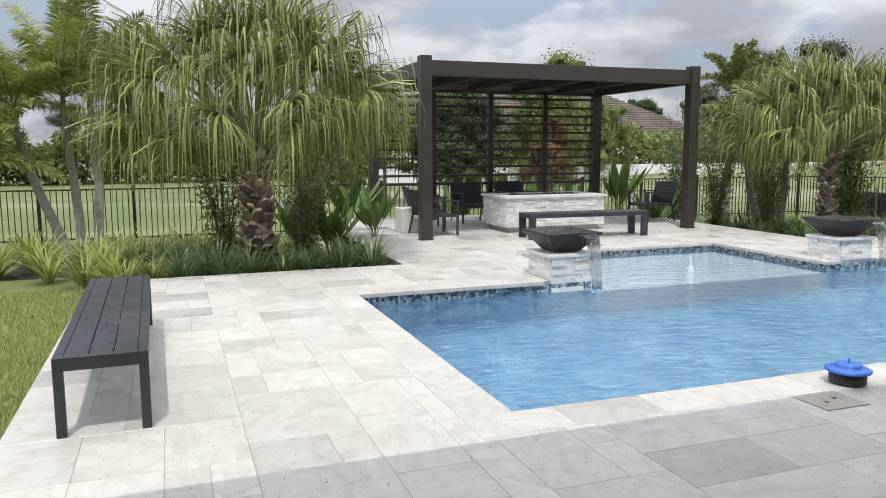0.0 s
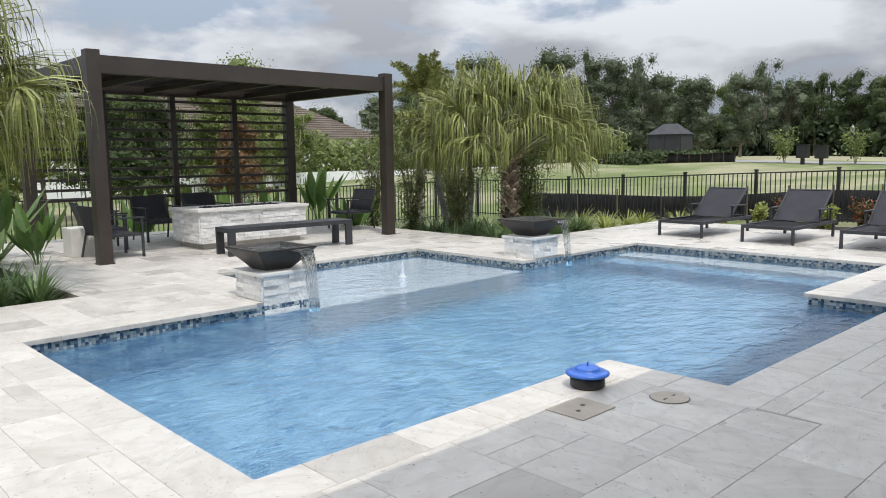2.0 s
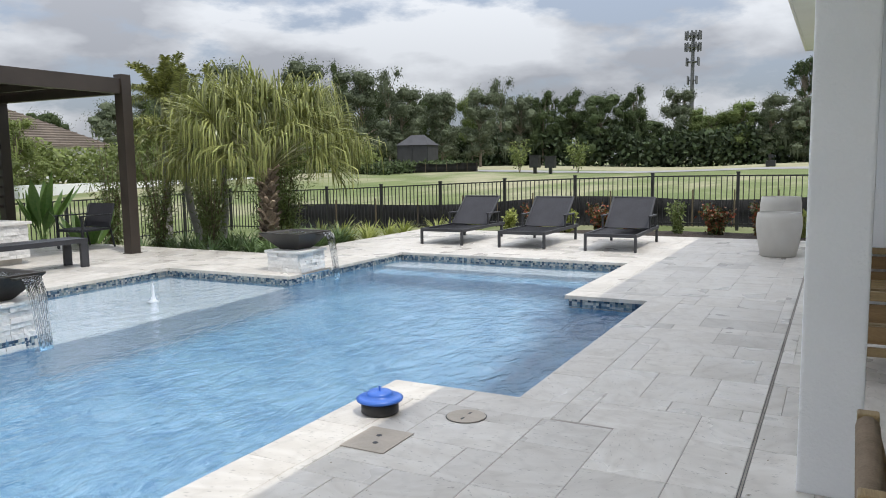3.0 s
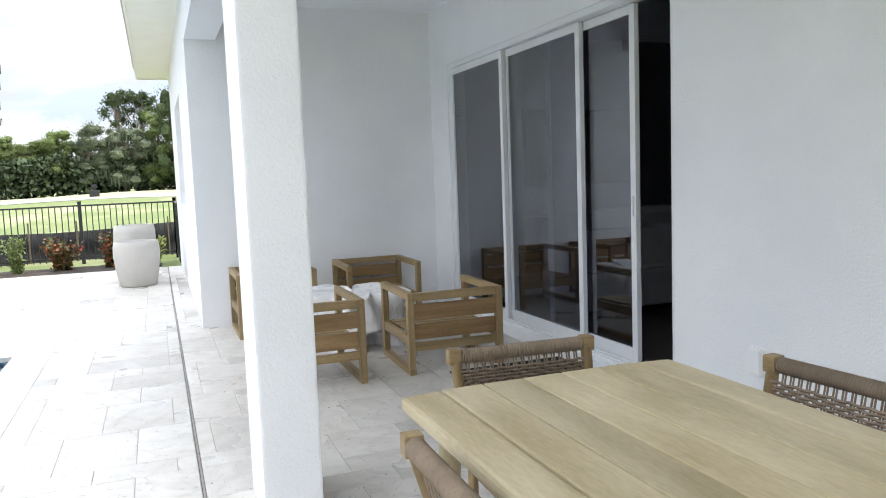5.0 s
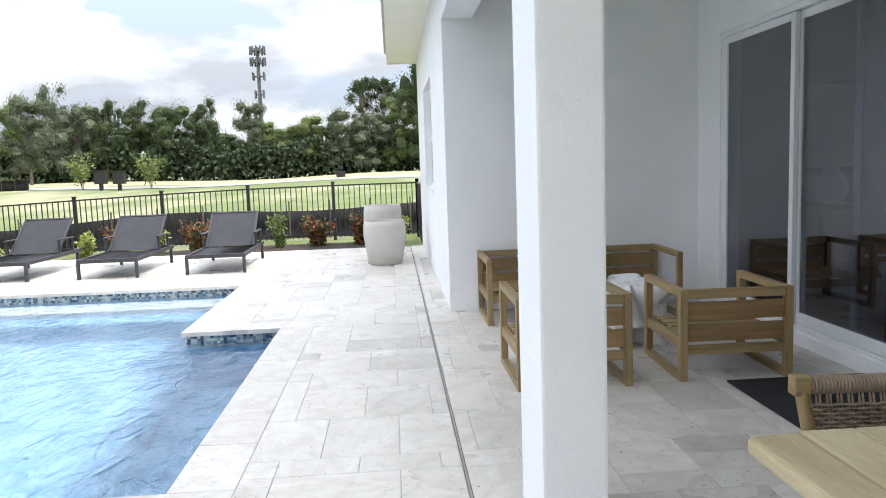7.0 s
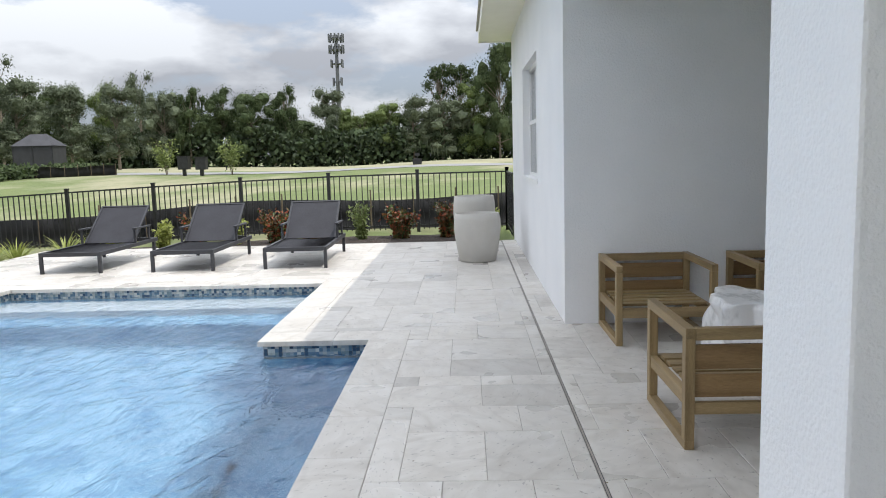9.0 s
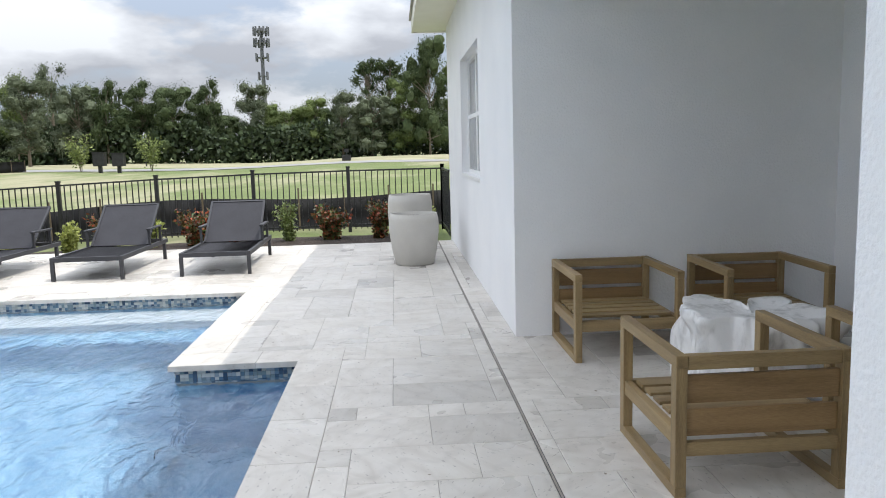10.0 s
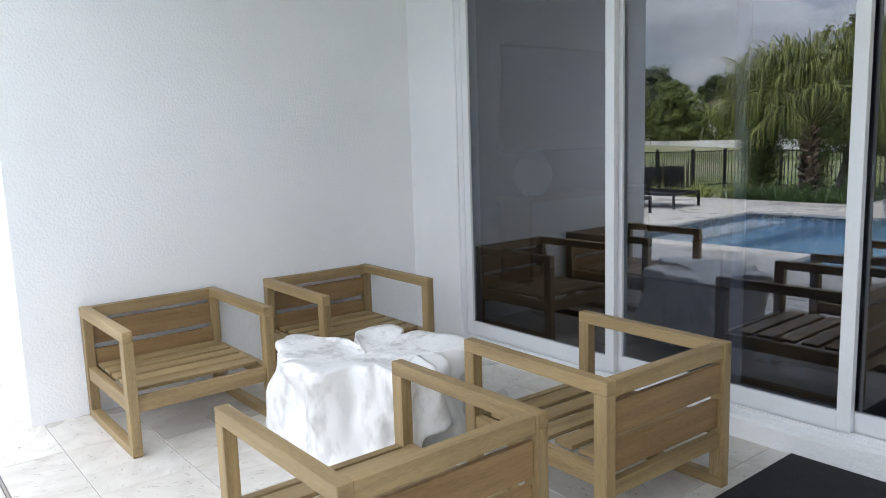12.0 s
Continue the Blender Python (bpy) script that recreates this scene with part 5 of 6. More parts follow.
for x, y, r, h, n, sd in ((1.95, 11.95, 0.6, 1.7, 900, 1), (0.75, 12.2, 0.55, 1.8, 900, 2), (2.2, 12.9, 0.6, 1.7, 800, 14), (10.7, 12.8, 0.6, 2.2, 1300, 3), (10.9, 14.4, 0.65, 2.4, 1300, 4), (11.2, 11.9, 0.55, 1.9, 900, 5),
                          (13.1, 11.7, 0.85, 2.4, 2400, 6), (13.9, 12.8, 0.8, 2.1, 1800, 7), (12.9, 13.8, 0.8, 2.2, 1800, 8)):
    shrub(pose(x, y, ground_z(x, y)), r * 1.05, h * 1.08, int(n * 1.7), 0.125, 0.0125, M_BUSH, sd, "tall loose oleander shrub with narrow green leaves", "oleander", 20, group="oleander shrubs")


def paddle_plant(m, n, h, seed):
    th = thing("paddle_leaf_plant", "clump of tall glossy paddle-shaped green leaves", "plant", m, "paddle-leaf plants")
    rng = random.Random(seed)
    for k in range(n):
        a = k * 2.4 + rng.uniform(-0.3, 0.3)
        out = Vector((math.cos(a), math.sin(a), 0))
        lean = rng.uniform(0.08, 0.55)
        hh = h * rng.uniform(0.6, 1.0)
        pts = [out * 0.03]
        d = (out * lean + Vector((0, 0, 1))).normalized()
        p = pts[0]
        b = Blades()
        for i in range(9):
            p = p + d * hh / 9
            pts.append(p.copy())
            d = (d + out * 0.05 * lean * 2).normalized()
        sv = Vector((-out.y, out.x, 0)) * 1.0
        up = sv.cross(d).normalized()
        ws = [0.010, 0.010, 0.009, 0.03, 0.075, 0.10, 0.105, 0.09, 0.055, 0.005]
        for s in (-1, 1):
            n0 = len(b.v)
            for q, w in zip(pts, ws):
                b.v.append(tuple(q))
                b.v.append(tuple(q + sv * s * w * 0.95 + up * w * 0.3))
            for i in range(9):
                c = n0 + 2 * i
                b.f.append((c, c + 1, c + 3, c + 2))
        b.make("leaf", M_BIGLEAF, th)
for x, y, n, h, sd in ((2.6, 13.0, 16, 1.35, 1), (3.1, 13.7, 14, 1.4, 2), (2.2, 13.8, 14, 1.4, 3), (3.3, 12.6, 9, 1.0, 7), (9.9, 15.2, 16, 1.5, 4), (10.2, 14.2, 13, 1.3, 5), (8.3, 16.5, 14, 1.5, 6), (9.3, 16.4, 14, 1.5, 8), (4.4, 16.6, 12, 1.4, 9), (6.4, 16.6, 12, 1.4, 10)):
    paddle_plant(pose(x, y, ground_z(x, y) if not inside(DECK, x, y) else 0.0), n, h, sd)

# low bedding along the east fence
for k, (y, kind) in enumerate(((2.45, "r"), (3.28, "R"), (3.98, "g"), (4.95, "r"), (5.55, "R"), (6.35, "y"), (7.0, "r"), (7.7, "y"), (8.5, "y"), (1.75, "y"))):
    x = 15.95 + 0.1 * math.sin(k * 3)
    if kind in "rR":
        shrub(pose(x, y, ground_z(x, y)), 0.34 if kind == "R" else 0.27, 0.60, 1500, 0.075, 0.024, M_CROTON, 30 + k, "small croton shrub with red and orange leaves", "croton", 9, 0.1, "crotons by the fence")
    elif kind == "g":
        shrub(pose(x, y, ground_z(x, y)), 0.24, 0.66, 1300, 0.055, 0.020, M_BUSH, 40, "small upright dense green shrub", "green_shrub", 10, 0.1)
    else:
        shrub(pose(x, y, ground_z(x, y)), 0.26, 0.5, 800, 0.085, 0.024, M_BLADE_Y, 50 + k, "small yellow-green croton shrub", "croton", 8, 0.1, "crotons by the fence")

# mulch beds
def bed(name, pts, label):
    bm = bmesh.new()
    xs = [p[0] for p in pts]
    ys = [p[1] for p in pts]
    nx, ny = 24, 18
    g = {}
    for i in range(nx + 1):
        for j in range(ny + 1):
            x = min(xs) + (max(xs) - min(xs)) * i / nx
            y = min(ys) + (max(ys) - min(ys)) * j / ny
            e = min(i, nx - i, j, ny - j)
            g[i, j] = bm.verts.new((x, y, ground_z(x, y) + (0.045 + 0.02 * noise.noise(Vector((x * 3, y * 3, 0))) if e else -0.03)))
    for i in range(nx):
        for j in range(ny):
            bm.faces.new((g[i, j], g[i + 1, j], g[i + 1, j + 1], g[i, j + 1]))
    return structure(part(name, bm, M_MULCH, smooth=True), label, "planting bed")
bed("mulch_bed", [(-0.75, 9.43), (2.84, 12.0)], "dark bark mulch planting bed beside the deck")
bed("mulch_bed", [(-2.5, 11.9), (2.84, 15.8)], "dark bark mulch planting bed beneath the palms")
bed("mulch_bed", [(10.16, 9.43), (14.6, 15.2)], "dark bark mulch planting bed behind the pool")
bed("mulch_bed", [(15.16, 1.4), (16.5, 9.6)], "dark mulch strip along the lounger deck")

# lawn blades close to the path
bl = Blades()
rng = random.Random(8)
for k in range(26000):
    x = -0.93 - abs(rng.gauss(0, 1.0))
    y = rng.uniform(2.6, 10.5)
    if x < -3.4:
        continue
    p = Vector((x, y, ground_z(x, y) - 0.01))
    a = rng.uniform(0, 6.283)
    ln = Vector((math.cos(a), math.sin(a), 0))
    h = rng.uniform(0.03, 0.075)
    bl.strip([p, p + Vector((0, 0, h * 0.6)) + ln * h * 0.2, p + Vector((0, 0, h)) + ln * h * 0.6], [0.0022, 0.0024, 0.0004], Vector((-ln.y, ln.x, 0)))
M_GRASS = surf("grass_blade", (0.21, 0.26, 0.06), (0.42, 0.44, 0.14), 0.8, 0.6, 0, 20, isl=0.35, trans=0.3)
tagged(bl.make("lawn_grass", M_GRASS), "short sunlit lawn grass blades beside the deck", "grass", kind="stuff")


# dry leaf bits blown over the pavers
bl = Blades()
rng = random.Random(19)
for k in range(150):
    x, y = rng.uniform(0.5, 9.5), rng.uniform(-0.9, 3.4)
    if inside(POOL, x, y):
        continue
    a = rng.uniform(0, 6.283)
    bl.leaf(Vector((x, y, 0.0035)), Vector((math.cos(a), math.sin(a), 0.06)), Vector((0, 0.1, 1)), rng.uniform(0.010, 0.030), rng.uniform(0.003, 0.007))
tagged(bl.make("leaf_litter", M_STEM), "small dry leaf bits scattered on the pavers", "leaf litter", kind="stuff")


# ---- distance ----
M_SILT = surf("black_silt_fabric", (0.012, 0.012, 0.013), (0.025, 0.025, 0.027), 2, 0.7, 0.3, 30)
def silt_fence(pts, h, label):
    th = thing("silt_fence", label, "silt fence")
    bm = bmesh.new()
    prev = None
    n = 60
    for i in range(n + 1):
        u = i / n * (len(pts) - 1)
        k = min(len(pts) - 2, int(u))
        x = pts[k][0] + (pts[k + 1][0] - pts[k][0]) * (u - k)
        y = pts[k][1] + (pts[k + 1][1] - pts[k][1]) * (u - k)
        z = ground_z(x, y)
        x += 0.06 * math.sin(i * 1.7)
        top = z + h * (0.92 + 0.08 * math.cos(i * 0.23))
        cur = [bm.verts.new((x, y, z - 0.05)), bm.verts.new((x + 0.03, y, (z + top) / 2)), bm.verts.new((x, y, top))]
        if prev:
            bm.faces.new((prev[0], cur[0], cur[1], prev[1]))
            bm.faces.new((prev[1], cur[1], cur[2], prev[2]))
        prev = cur
    bmesh.ops.solidify(bm, geom=bm.faces[:], thickness=0.008)
    part("fabric", bm, M_SILT, th, smooth=True)
    for i in range(0, len(pts) * 4):
        u = i / (len(pts) * 4 - 1) * (len(pts) - 1)
        k = min(len(pts) - 2, int(u))
        x = pts[k][0] + (pts[k + 1][0] - pts[k][0]) * (u - k) - 0.06
        y = pts[k][1] + (pts[k + 1][1] - pts[k][1]) * (u - k)
        part("stake", bx(x - 0.015, y - 0.015, ground_z(x, y), x + 0.015, y + 0.015, ground_z(x, y) + h + 0.12), M_STEM, th)
silt_fence([(18.3, 0.5), (18.3, 5.0), (18.4, 10.0), (18.6, 17.0)], 0.72, "sagging black silt fabric fence on wooden stakes")
silt_fence([(50, 35), (56, 32.5), (62, 30)], 0.8, "black silt fabric fence across the field")


def lump_ball():
    bm = bmesh.new()
    bmesh.ops.create_icosphere(bm, subdivisions=2, radius=1.0)
    bm.verts.index_update()
    out = [v.co.copy() for v in bm.verts], [tuple(v.index for v in f.verts) for f in bm.faces]
    bm.free()
    return out
LUMP = lump_ball()


def tree_mesh(seed, h, rad, leaves, leaf, trunk_frac=0.35, clumps=26, moss=False, core=0.5):
    """Trunk, limbs and a ragged crown: dense inner foliage masses wrapped in small leaves that face outwards."""
    rng = random.Random(seed)
    tb = bmesh.new()
    tube(tb, [(0, 0, -0.5), (rng.uniform(-0.3, 0.3), rng.uniform(-0.3, 0.3), h * min(trunk_frac, 0.5)), (rng.uniform(-0.5, 0.5), rng.uniform(-0.5, 0.5), h * 0.8)], h * 0.022, 8, h * 0.006)
    cr = Blades()
    for k in range(clumps):
        a = rng.uniform(0, 6.283)
        zf = rng.uniform(0, 1) ** 0.85
        rr = rad * math.sqrt(rng.uniform(0.02, 1)) * (1 - 0.62 * max(0, zf - 0.35) ** 1.3) * (0.75 + 0.25 * math.sin(a * 3 + seed))
        c = Vector((rr * math.cos(a), rr * math.sin(a), h * (trunk_frac * 0.55 + (0.93 - trunk_frac * 0.55) * zf)))
        tube(tb, [(0, 0, min(c.z * 0.75, h * 0.6)), Vector((c.x * 0.5, c.y * 0.5, c.z * 0.88)), c], h * 0.006, 4, h * 0.002)
        cs = rad * rng.uniform(0.16, 0.42)
        off = Vector((seed, k, 0.5)) * 3.1
        def swell(q):
            return 1 + 0.55 * noise.noise(q * 1.6 + off) + 0.35 * noise.noise(q * 3.7 + off)
        n0 = len(cr.v)
        for q in LUMP[0]:
            r = cs * core * swell(q)
            cr.v.append((c.x + q.x * r, c.y + q.y * r, c.z + q.z * r * 0.75))
        cr.f += [tuple(n0 + i for i in f) for f in LUMP[1]]
        for i in range(leaves // clumps):
            q = rdir(rng)
            r = cs * swell(q) * rng.uniform(core, 1.0 + 0.28 * rng.random() ** 2)
            p = c + Vector((q.x, q.y, q.z * 0.75)) * r
            n = (q + rdir(rng) * 0.75).normalized()
            d = n.cross(rdir(rng))
            d = d.normalized() if d.length > 1e-3 else Vector((1, 0, 0))
            cr.leaf(p, d, n, leaf * rng.uniform(0.6, 1.4), leaf * 0.36 * rng.uniform(0.7, 1.3))
        if moss and k % 3 == 0:
            for i in range(7):
                p = c + Vector((rng.gauss(0, cs * 0.6), rng.gauss(0, cs * 0.6), -cs * 0.2))
                ln = rng.uniform(0.8, 2.2)
                cr.strip([p, p + Vector((0.05, 0, -ln * 0.5)), p + Vector((0, 0, -ln))], [0.07, 0.09, 0.02], Vector((0.3, 0.9, 0)).normalized())
    tm = bpy.data.meshes.new("trunk")
    tb.to_mesh(tm)
    tb.free()
    tm.materials.append(M_BARK)
    cm = bpy.data.meshes.new("crown")
    cm.from_pydata(cr.v, [], cr.f)
    cm.update()
    return tm, cm
M_FARS = [surf("tree_leaf_dark", (0.036, 0.058, 0.024), (0.098, 0.125, 0.056), 0.3, 0.8, 0, 3, isl=0.28, trans=0.15, spec=0.2),
          surf("tree_leaf_mid", (0.075, 0.108, 0.036), (0.19, 0.235, 0.085), 0.3, 0.8, 0, 3, isl=0.28, trans=0.2, spec=0.2),
          surf("tree_leaf_grey", (0.075, 0.095, 0.055), (0.165, 0.19, 0.125), 0.3, 0.8, 0, 3, isl=0.28, trans=0.15, spec=0.2)]
VAR = []
for k in range(6):
    tm, cm = tree_mesh(60 + k, 12.0, 4.0 + 0.7 * (k % 3), 11000, 0.23, 0.24, 38 + 8 * (k % 3), moss=k % 2 == 0)
    cm.materials.append(M_FARS[(0, 1, 2, 2, 1, 0)[k]])
    VAR.append((tm, cm))
pm = tree_mesh(90, 14.0, 3.3, 3600, 0.26, 1.1, 20, core=0.22)
open_tree = tree_mesh(91, 12.0, 3.6, 3800, 0.26, 0.5, 22, moss=True, core=0.3)
open_tree[1].materials.append(M_FARS[2])
pm[1].materials.append(M_FARS[0])


def far_tree(x, y, s, v, rng, label="broad-crowned woodland tree at the field's edge", sz=None, group="woodland edge trees"):
    th = thing("tree", label, "tree", pose(x, y, ground_z(x, y) - 0.1, 0, 0, rng.uniform(0, 360)) @ Matrix.Diagonal((s, s, sz or s, 1)), group)
    for nm, me in zip(("trunk", "crown"), v):
        o = new(nm, me)
        o.parent = th
rng = random.Random(31)
# woodland along the far, eastern edge of the field
# (y, height, kind): the skyline from north to south
for y, top, v in ((71, 16.5, VAR[0]), (66, 12.5, VAR[5]), (62, 15.5, open_tree), (58.5, 11.2, VAR[0]), (54, 10.4, VAR[5]), (49.5, 11.4, VAR[1]), (45, 13.2, open_tree), (41, 10.0, VAR[2]), (37.3, 10.4, VAR[0]),
                  (33.3, 10.6, VAR[0]), (29.5, 9.6, VAR[5]), (25.6, 10.9, VAR[0]), (19.7, 10.4, VAR[3]), (15.6, 6.8, VAR[4]), (12.2, 8.0, VAR[1]), (8.6, 8.6, VAR[3]), (5.0, 8.0, VAR[2]), (0.8, 10.2, VAR[4]), (-2.4, 14.8, VAR[5]),
                  (-7, 13.5, VAR[1]), (-12, 12.0, VAR[0])):
    far_tree(100 + rng.uniform(-2, 2), y, rng.uniform(0.62, 0.78), v, rng, sz=top / 12.0)
for y in (2.6, 5.4):
    far_tree(104, y, 0.85, pm, rng, "tall thin pine standing above the woodland", 0.98, "tall pines")
for k in range(34):
    far_tree(109 + rng.uniform(-3, 3), -52 + 142 * k / 33 + rng.uniform(-2, 2), rng.uniform(0.55, 0.75), rng.choice(VAR), rng, sz=rng.uniform(0.52, 0.72))
for k in range(10):
    far_tree(96 - 1.6 * k + rng.uniform(-2, 2), 73 + 2.2 * k, 0.8, rng.choice(VAR), rng, sz=rng.uniform(0.8, 1.1))
for k in range(8):
    far_tree(101 + rng.uniform(-3, 3), -17 - 4.5 * k, 0.8, rng.choice(VAR), rng, sz=rng.uniform(0.75, 1.1))
for x, y, s in ((72, 49, 0.95), (66, 53, 1.0), (60, 57, 0.95), (76, 46, 0.8), (54, 58, 0.85), (82, 44, 0.8), (80, 38, 0.75)):
    far_tree(x, y, s, VAR[3], rng, "grey-green oak hung with moss beyond the field")
# behind the north field
for k in range(16):
    far_tree(-46 + 7.5 * k + rng.uniform(-2, 2), 86 + rng.uniform(-4, 4), rng.uniform(0.55, 0.8), rng.choice(VAR), rng)
def recoloured(v, mat):
    cm = v[1].copy()
    cm.materials.clear()
    cm.materials.append(mat)
    return v[0], cm
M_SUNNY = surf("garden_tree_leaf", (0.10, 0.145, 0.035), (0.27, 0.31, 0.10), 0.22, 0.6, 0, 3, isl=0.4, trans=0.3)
M_COPPER = surf("copper_tree_leaf", (0.09, 0.055, 0.025), (0.27, 0.15, 0.075), 0.22, 0.6, 0, 3, isl=0.4, trans=0.25)
SUNNY = {k: recoloured(VAR[k], M_SUNNY) for k in (1, 3, 4)}
SUNNY[0] = VAR[0]
COPPER = recoloured(VAR[0], M_COPPER)
for x, y, sc, v in ((7.5, 27, 0.42, 1), (9.6, 24, 0.36, 0), (11.4, 28, 0.44, 4), (13.6, 26.5, 0.40, 3), (15.5, 29, 0.42, 1), (6.0, 30, 0.42, 4), (19.0, 36.0, 0.40, 4), (33.5, 38.6, 0.34, 4), (37.0, 38.8, 0.36, 1), (41.0, 39.0, 0.38, 4)):
    far_tree(x, y, sc, SUNNY[v], rng, "leafy green garden tree beyond the picket fence", group="garden trees beyond the fence")
far_tree(23.7, 44, 0.64, SUNNY[1], rng, "slender light green tree beyond the fence")
far_tree(8.4, 24.5, 0.34, VAR[0], rng, "small dark evergreen tree beyond the fence")
far_tree(12.4, 23.5, 0.28, COPPER, rng, "small copper-leaved tree beyond the fence")
for x, y, sc in ((20.6, 37.5, 0.40), (22.6, 38.2, 0.37), (24.6, 38.6, 0.35), (34.5, 39, 0.36)):
    far_tree(x, y, sc, SUNNY[4], rng, "bright green garden tree beyond the fence", group="bright garden trees")


def hedge(name, x0, x1, y, depth, h, n, leaf, mat, label, seed):
    rng = random.Random(seed)
    b = Blades()
    for k in range(n):
        x = rng.uniform(x0, x1)
        top = h * (0.72 + 0.28 * noise.noise(Vector((x * 0.35, y, seed)))) + 0.25 * h * noise.noise(Vector((x * 1.3, y, seed + 3)))
        z = top * rng.uniform(0, 1) ** 0.7
        yy = y + (rng.uniform(-0.5, 0.5) + 0.35 * noise.noise(Vector((x * 0.8, z * 0.8, seed)))) * depth
        nv = (Vector((0, -0.5, 0.6)) + rdir(rng) * 0.9).normalized()
        b.leaf(Vector((x, yy, ground_z(x, y) + z)), nv.cross(rdir(rng)).normalized(), nv, leaf * rng.uniform(0.6, 1.4), leaf * 0.36)
    return tagged(b.make(name, mat), label, "hedge", kind="stuff")
hedge("hedge", -40, 16, 50, 4, 3.9, 36000, 0.32, M_FARS[1], "tall leafy mixed hedge beyond the field", 1)
hedge("hedge", 14, 60, 40.5, 3, 3.4, 18000, 0.30, M_SUNNY, "lower leafy hedge before a neighbouring house", 2)
# dense undergrowth of the woodland, added to close sky gaps; leaf colour darkened for shade
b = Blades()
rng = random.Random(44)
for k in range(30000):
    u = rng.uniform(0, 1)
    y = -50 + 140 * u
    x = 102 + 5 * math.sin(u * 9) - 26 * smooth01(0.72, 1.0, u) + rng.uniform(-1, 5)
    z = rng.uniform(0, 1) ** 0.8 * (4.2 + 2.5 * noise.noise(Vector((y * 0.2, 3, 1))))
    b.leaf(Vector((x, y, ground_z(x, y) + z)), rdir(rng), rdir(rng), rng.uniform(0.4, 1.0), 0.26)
M_UNDER = surf("undergrowth_leaf_shaded", (0.018, 0.034, 0.012), (0.05, 0.075, 0.028), 0.22, 0.8, 0, 3, isl=0.4)
tagged(b.make("undergrowth", M_UNDER), "dense woodland undergrowth, leaves darkened for shade", "undergrowth", kind="stuff")

M_ROOFTILE = surf("brown_roof_tile", (0.13, 0.105, 0.085), (0.23, 0.19, 0.155), 0.8, 0.8, 0.4, 6)
def neighbour_house():
    th = thing("house", "neighbouring house with a brown tiled hip roof behind hedges", "house", pose(24.5, 53.0, ground_z(30, 50) - 0.1))
    part("wall", bx(-12.8, -5, 0, 12.8, 5, 2.6), M_STUCCO, th)
    bm = bmesh.new()
    n = 22
    vs = [bm.verts.new(p) for p in ((-13.4, -5.6, 2.6), (13.4, -5.6, 2.6), (13.4, 5.6, 2.6), (-13.4, 5.6, 2.6), (-5.0, 0, 6.5), (5.0, 0, 6.5))]
    for q in ((0, 1, 5, 4), (1, 2, 5), (2, 3, 4, 5), (3, 0, 4), (3, 2, 1, 0)):
        bm.faces.new([vs[k] for k in q])
    roof = part("roof", bm, M_ROOFTILE, th)
    for k in range(n):
        f = (k + 0.5) / n
        y, z = -5.6 + 5.6 * f, 2.6 + 3.9 * f
        hw = 13.4 - 8.4 * f
        part("tile_course", bx(-hw, y - 0.06, z - 0.02, hw, y + 0.04, z + 0.06), M_ROOFTILE, roof)
    for x in (-8, -2, 4, 9):
        wq = part("window", bx(x - 0.9, -5.05, 0.9, x + 0.9, -4.98, 2.1), M_WHITE, th)
        part("pane", bx(x - 0.8, -5.07, 1.0, x + 0.8, -5.05, 2.0), M_WGLASS, wq)
neighbour_house()
M_MESHCAGE = surf("dark_screen_mesh", (0.03, 0.03, 0.032), (0.05, 0.05, 0.055), 1, 0.8, 0.1, 20)
M_ROOFGREY = surf("grey_roof", (0.035, 0.035, 0.04), (0.06, 0.06, 0.066), 1, 0.7, 0.2, 8)
cage = thing("screen_enclosure", "dark screened garden enclosure with a grey hipped roof", "screen enclosure", pose(69.8, 40.5, ground_z(69.8, 40.5), 0, 0, 8) @ Matrix.Diagonal((0.6, 0.6, 0.72, 1)))
part("screen_wall", bx(-2.6, -2.8, 0, 2.6, 2.8, 3.4), M_MESHCAGE, cage)
bm = bmesh.new()
vs = [bm.verts.new(p) for p in ((-2.8, -3, 3.4), (2.8, -3, 3.4), (2.8, 3, 3.4), (-2.8, 3, 3.4), (0, -1.2, 4.9), (0, 1.2, 4.9))]
for q in ((0, 1, 4), (1, 2, 5, 4), (2, 3, 5), (3, 0, 4, 5), (3, 2, 1, 0)):
    bm.faces.new([vs[k] for k in q])
part("roof", bm, M_ROOFGREY, cage)
for y in (-2.8, 0, 2.8):
    part("post", bx(-2.66, y - 0.05, 0, -2.6, y + 0.05, 3.4), M_BLACK, cage)
M_ROAD = surf("pale_asphalt", (0.24, 0.24, 0.24), (0.32, 0.315, 0.30), 0.4, 0.9, 0.3, 15)
bm = bmesh.new()
prev = None
for k in range(40):
    y = -60 + 3.2 * k
    xa = 66 - 9 * smooth01(10, 50, y)
    cur = [bm.verts.new((xx, y, ground_z(xx, y) + 0.03)) for xx in (xa, xa + 5.5)]
    if prev:
        bm.faces.new((prev[0], prev[1], cur[1], cur[0]))
    prev = cur
structure(part("road", bm, M_ROAD, smooth=True), "pale asphalt lane crossing the field", "road")
M_SAND = surf("straw_field", (0.24, 0.235, 0.13), (0.37, 0.345, 0.225), 0.25, 0.95, 0.4, 4)
fv, ff = [], []
for j in range(57):
    y = -66 + 2.0 * j
    edge = 72 + 5 * noise.noise(Vector((y * 0.11, 1, 2))) + 2.5 * noise.noise(Vector((y * 0.4, 4, 2)))
    for i in range(9):
        x = edge + (98 - edge) * i / 8
        fv.append((x, y, ground_z(x, y) + (0.05 if 0 < i < 8 else -0.04)))
for j in range(56):
    for i in range(8):
        k = j * 9 + i
        ff.append((k, k + 1, k + 10, k + 9))
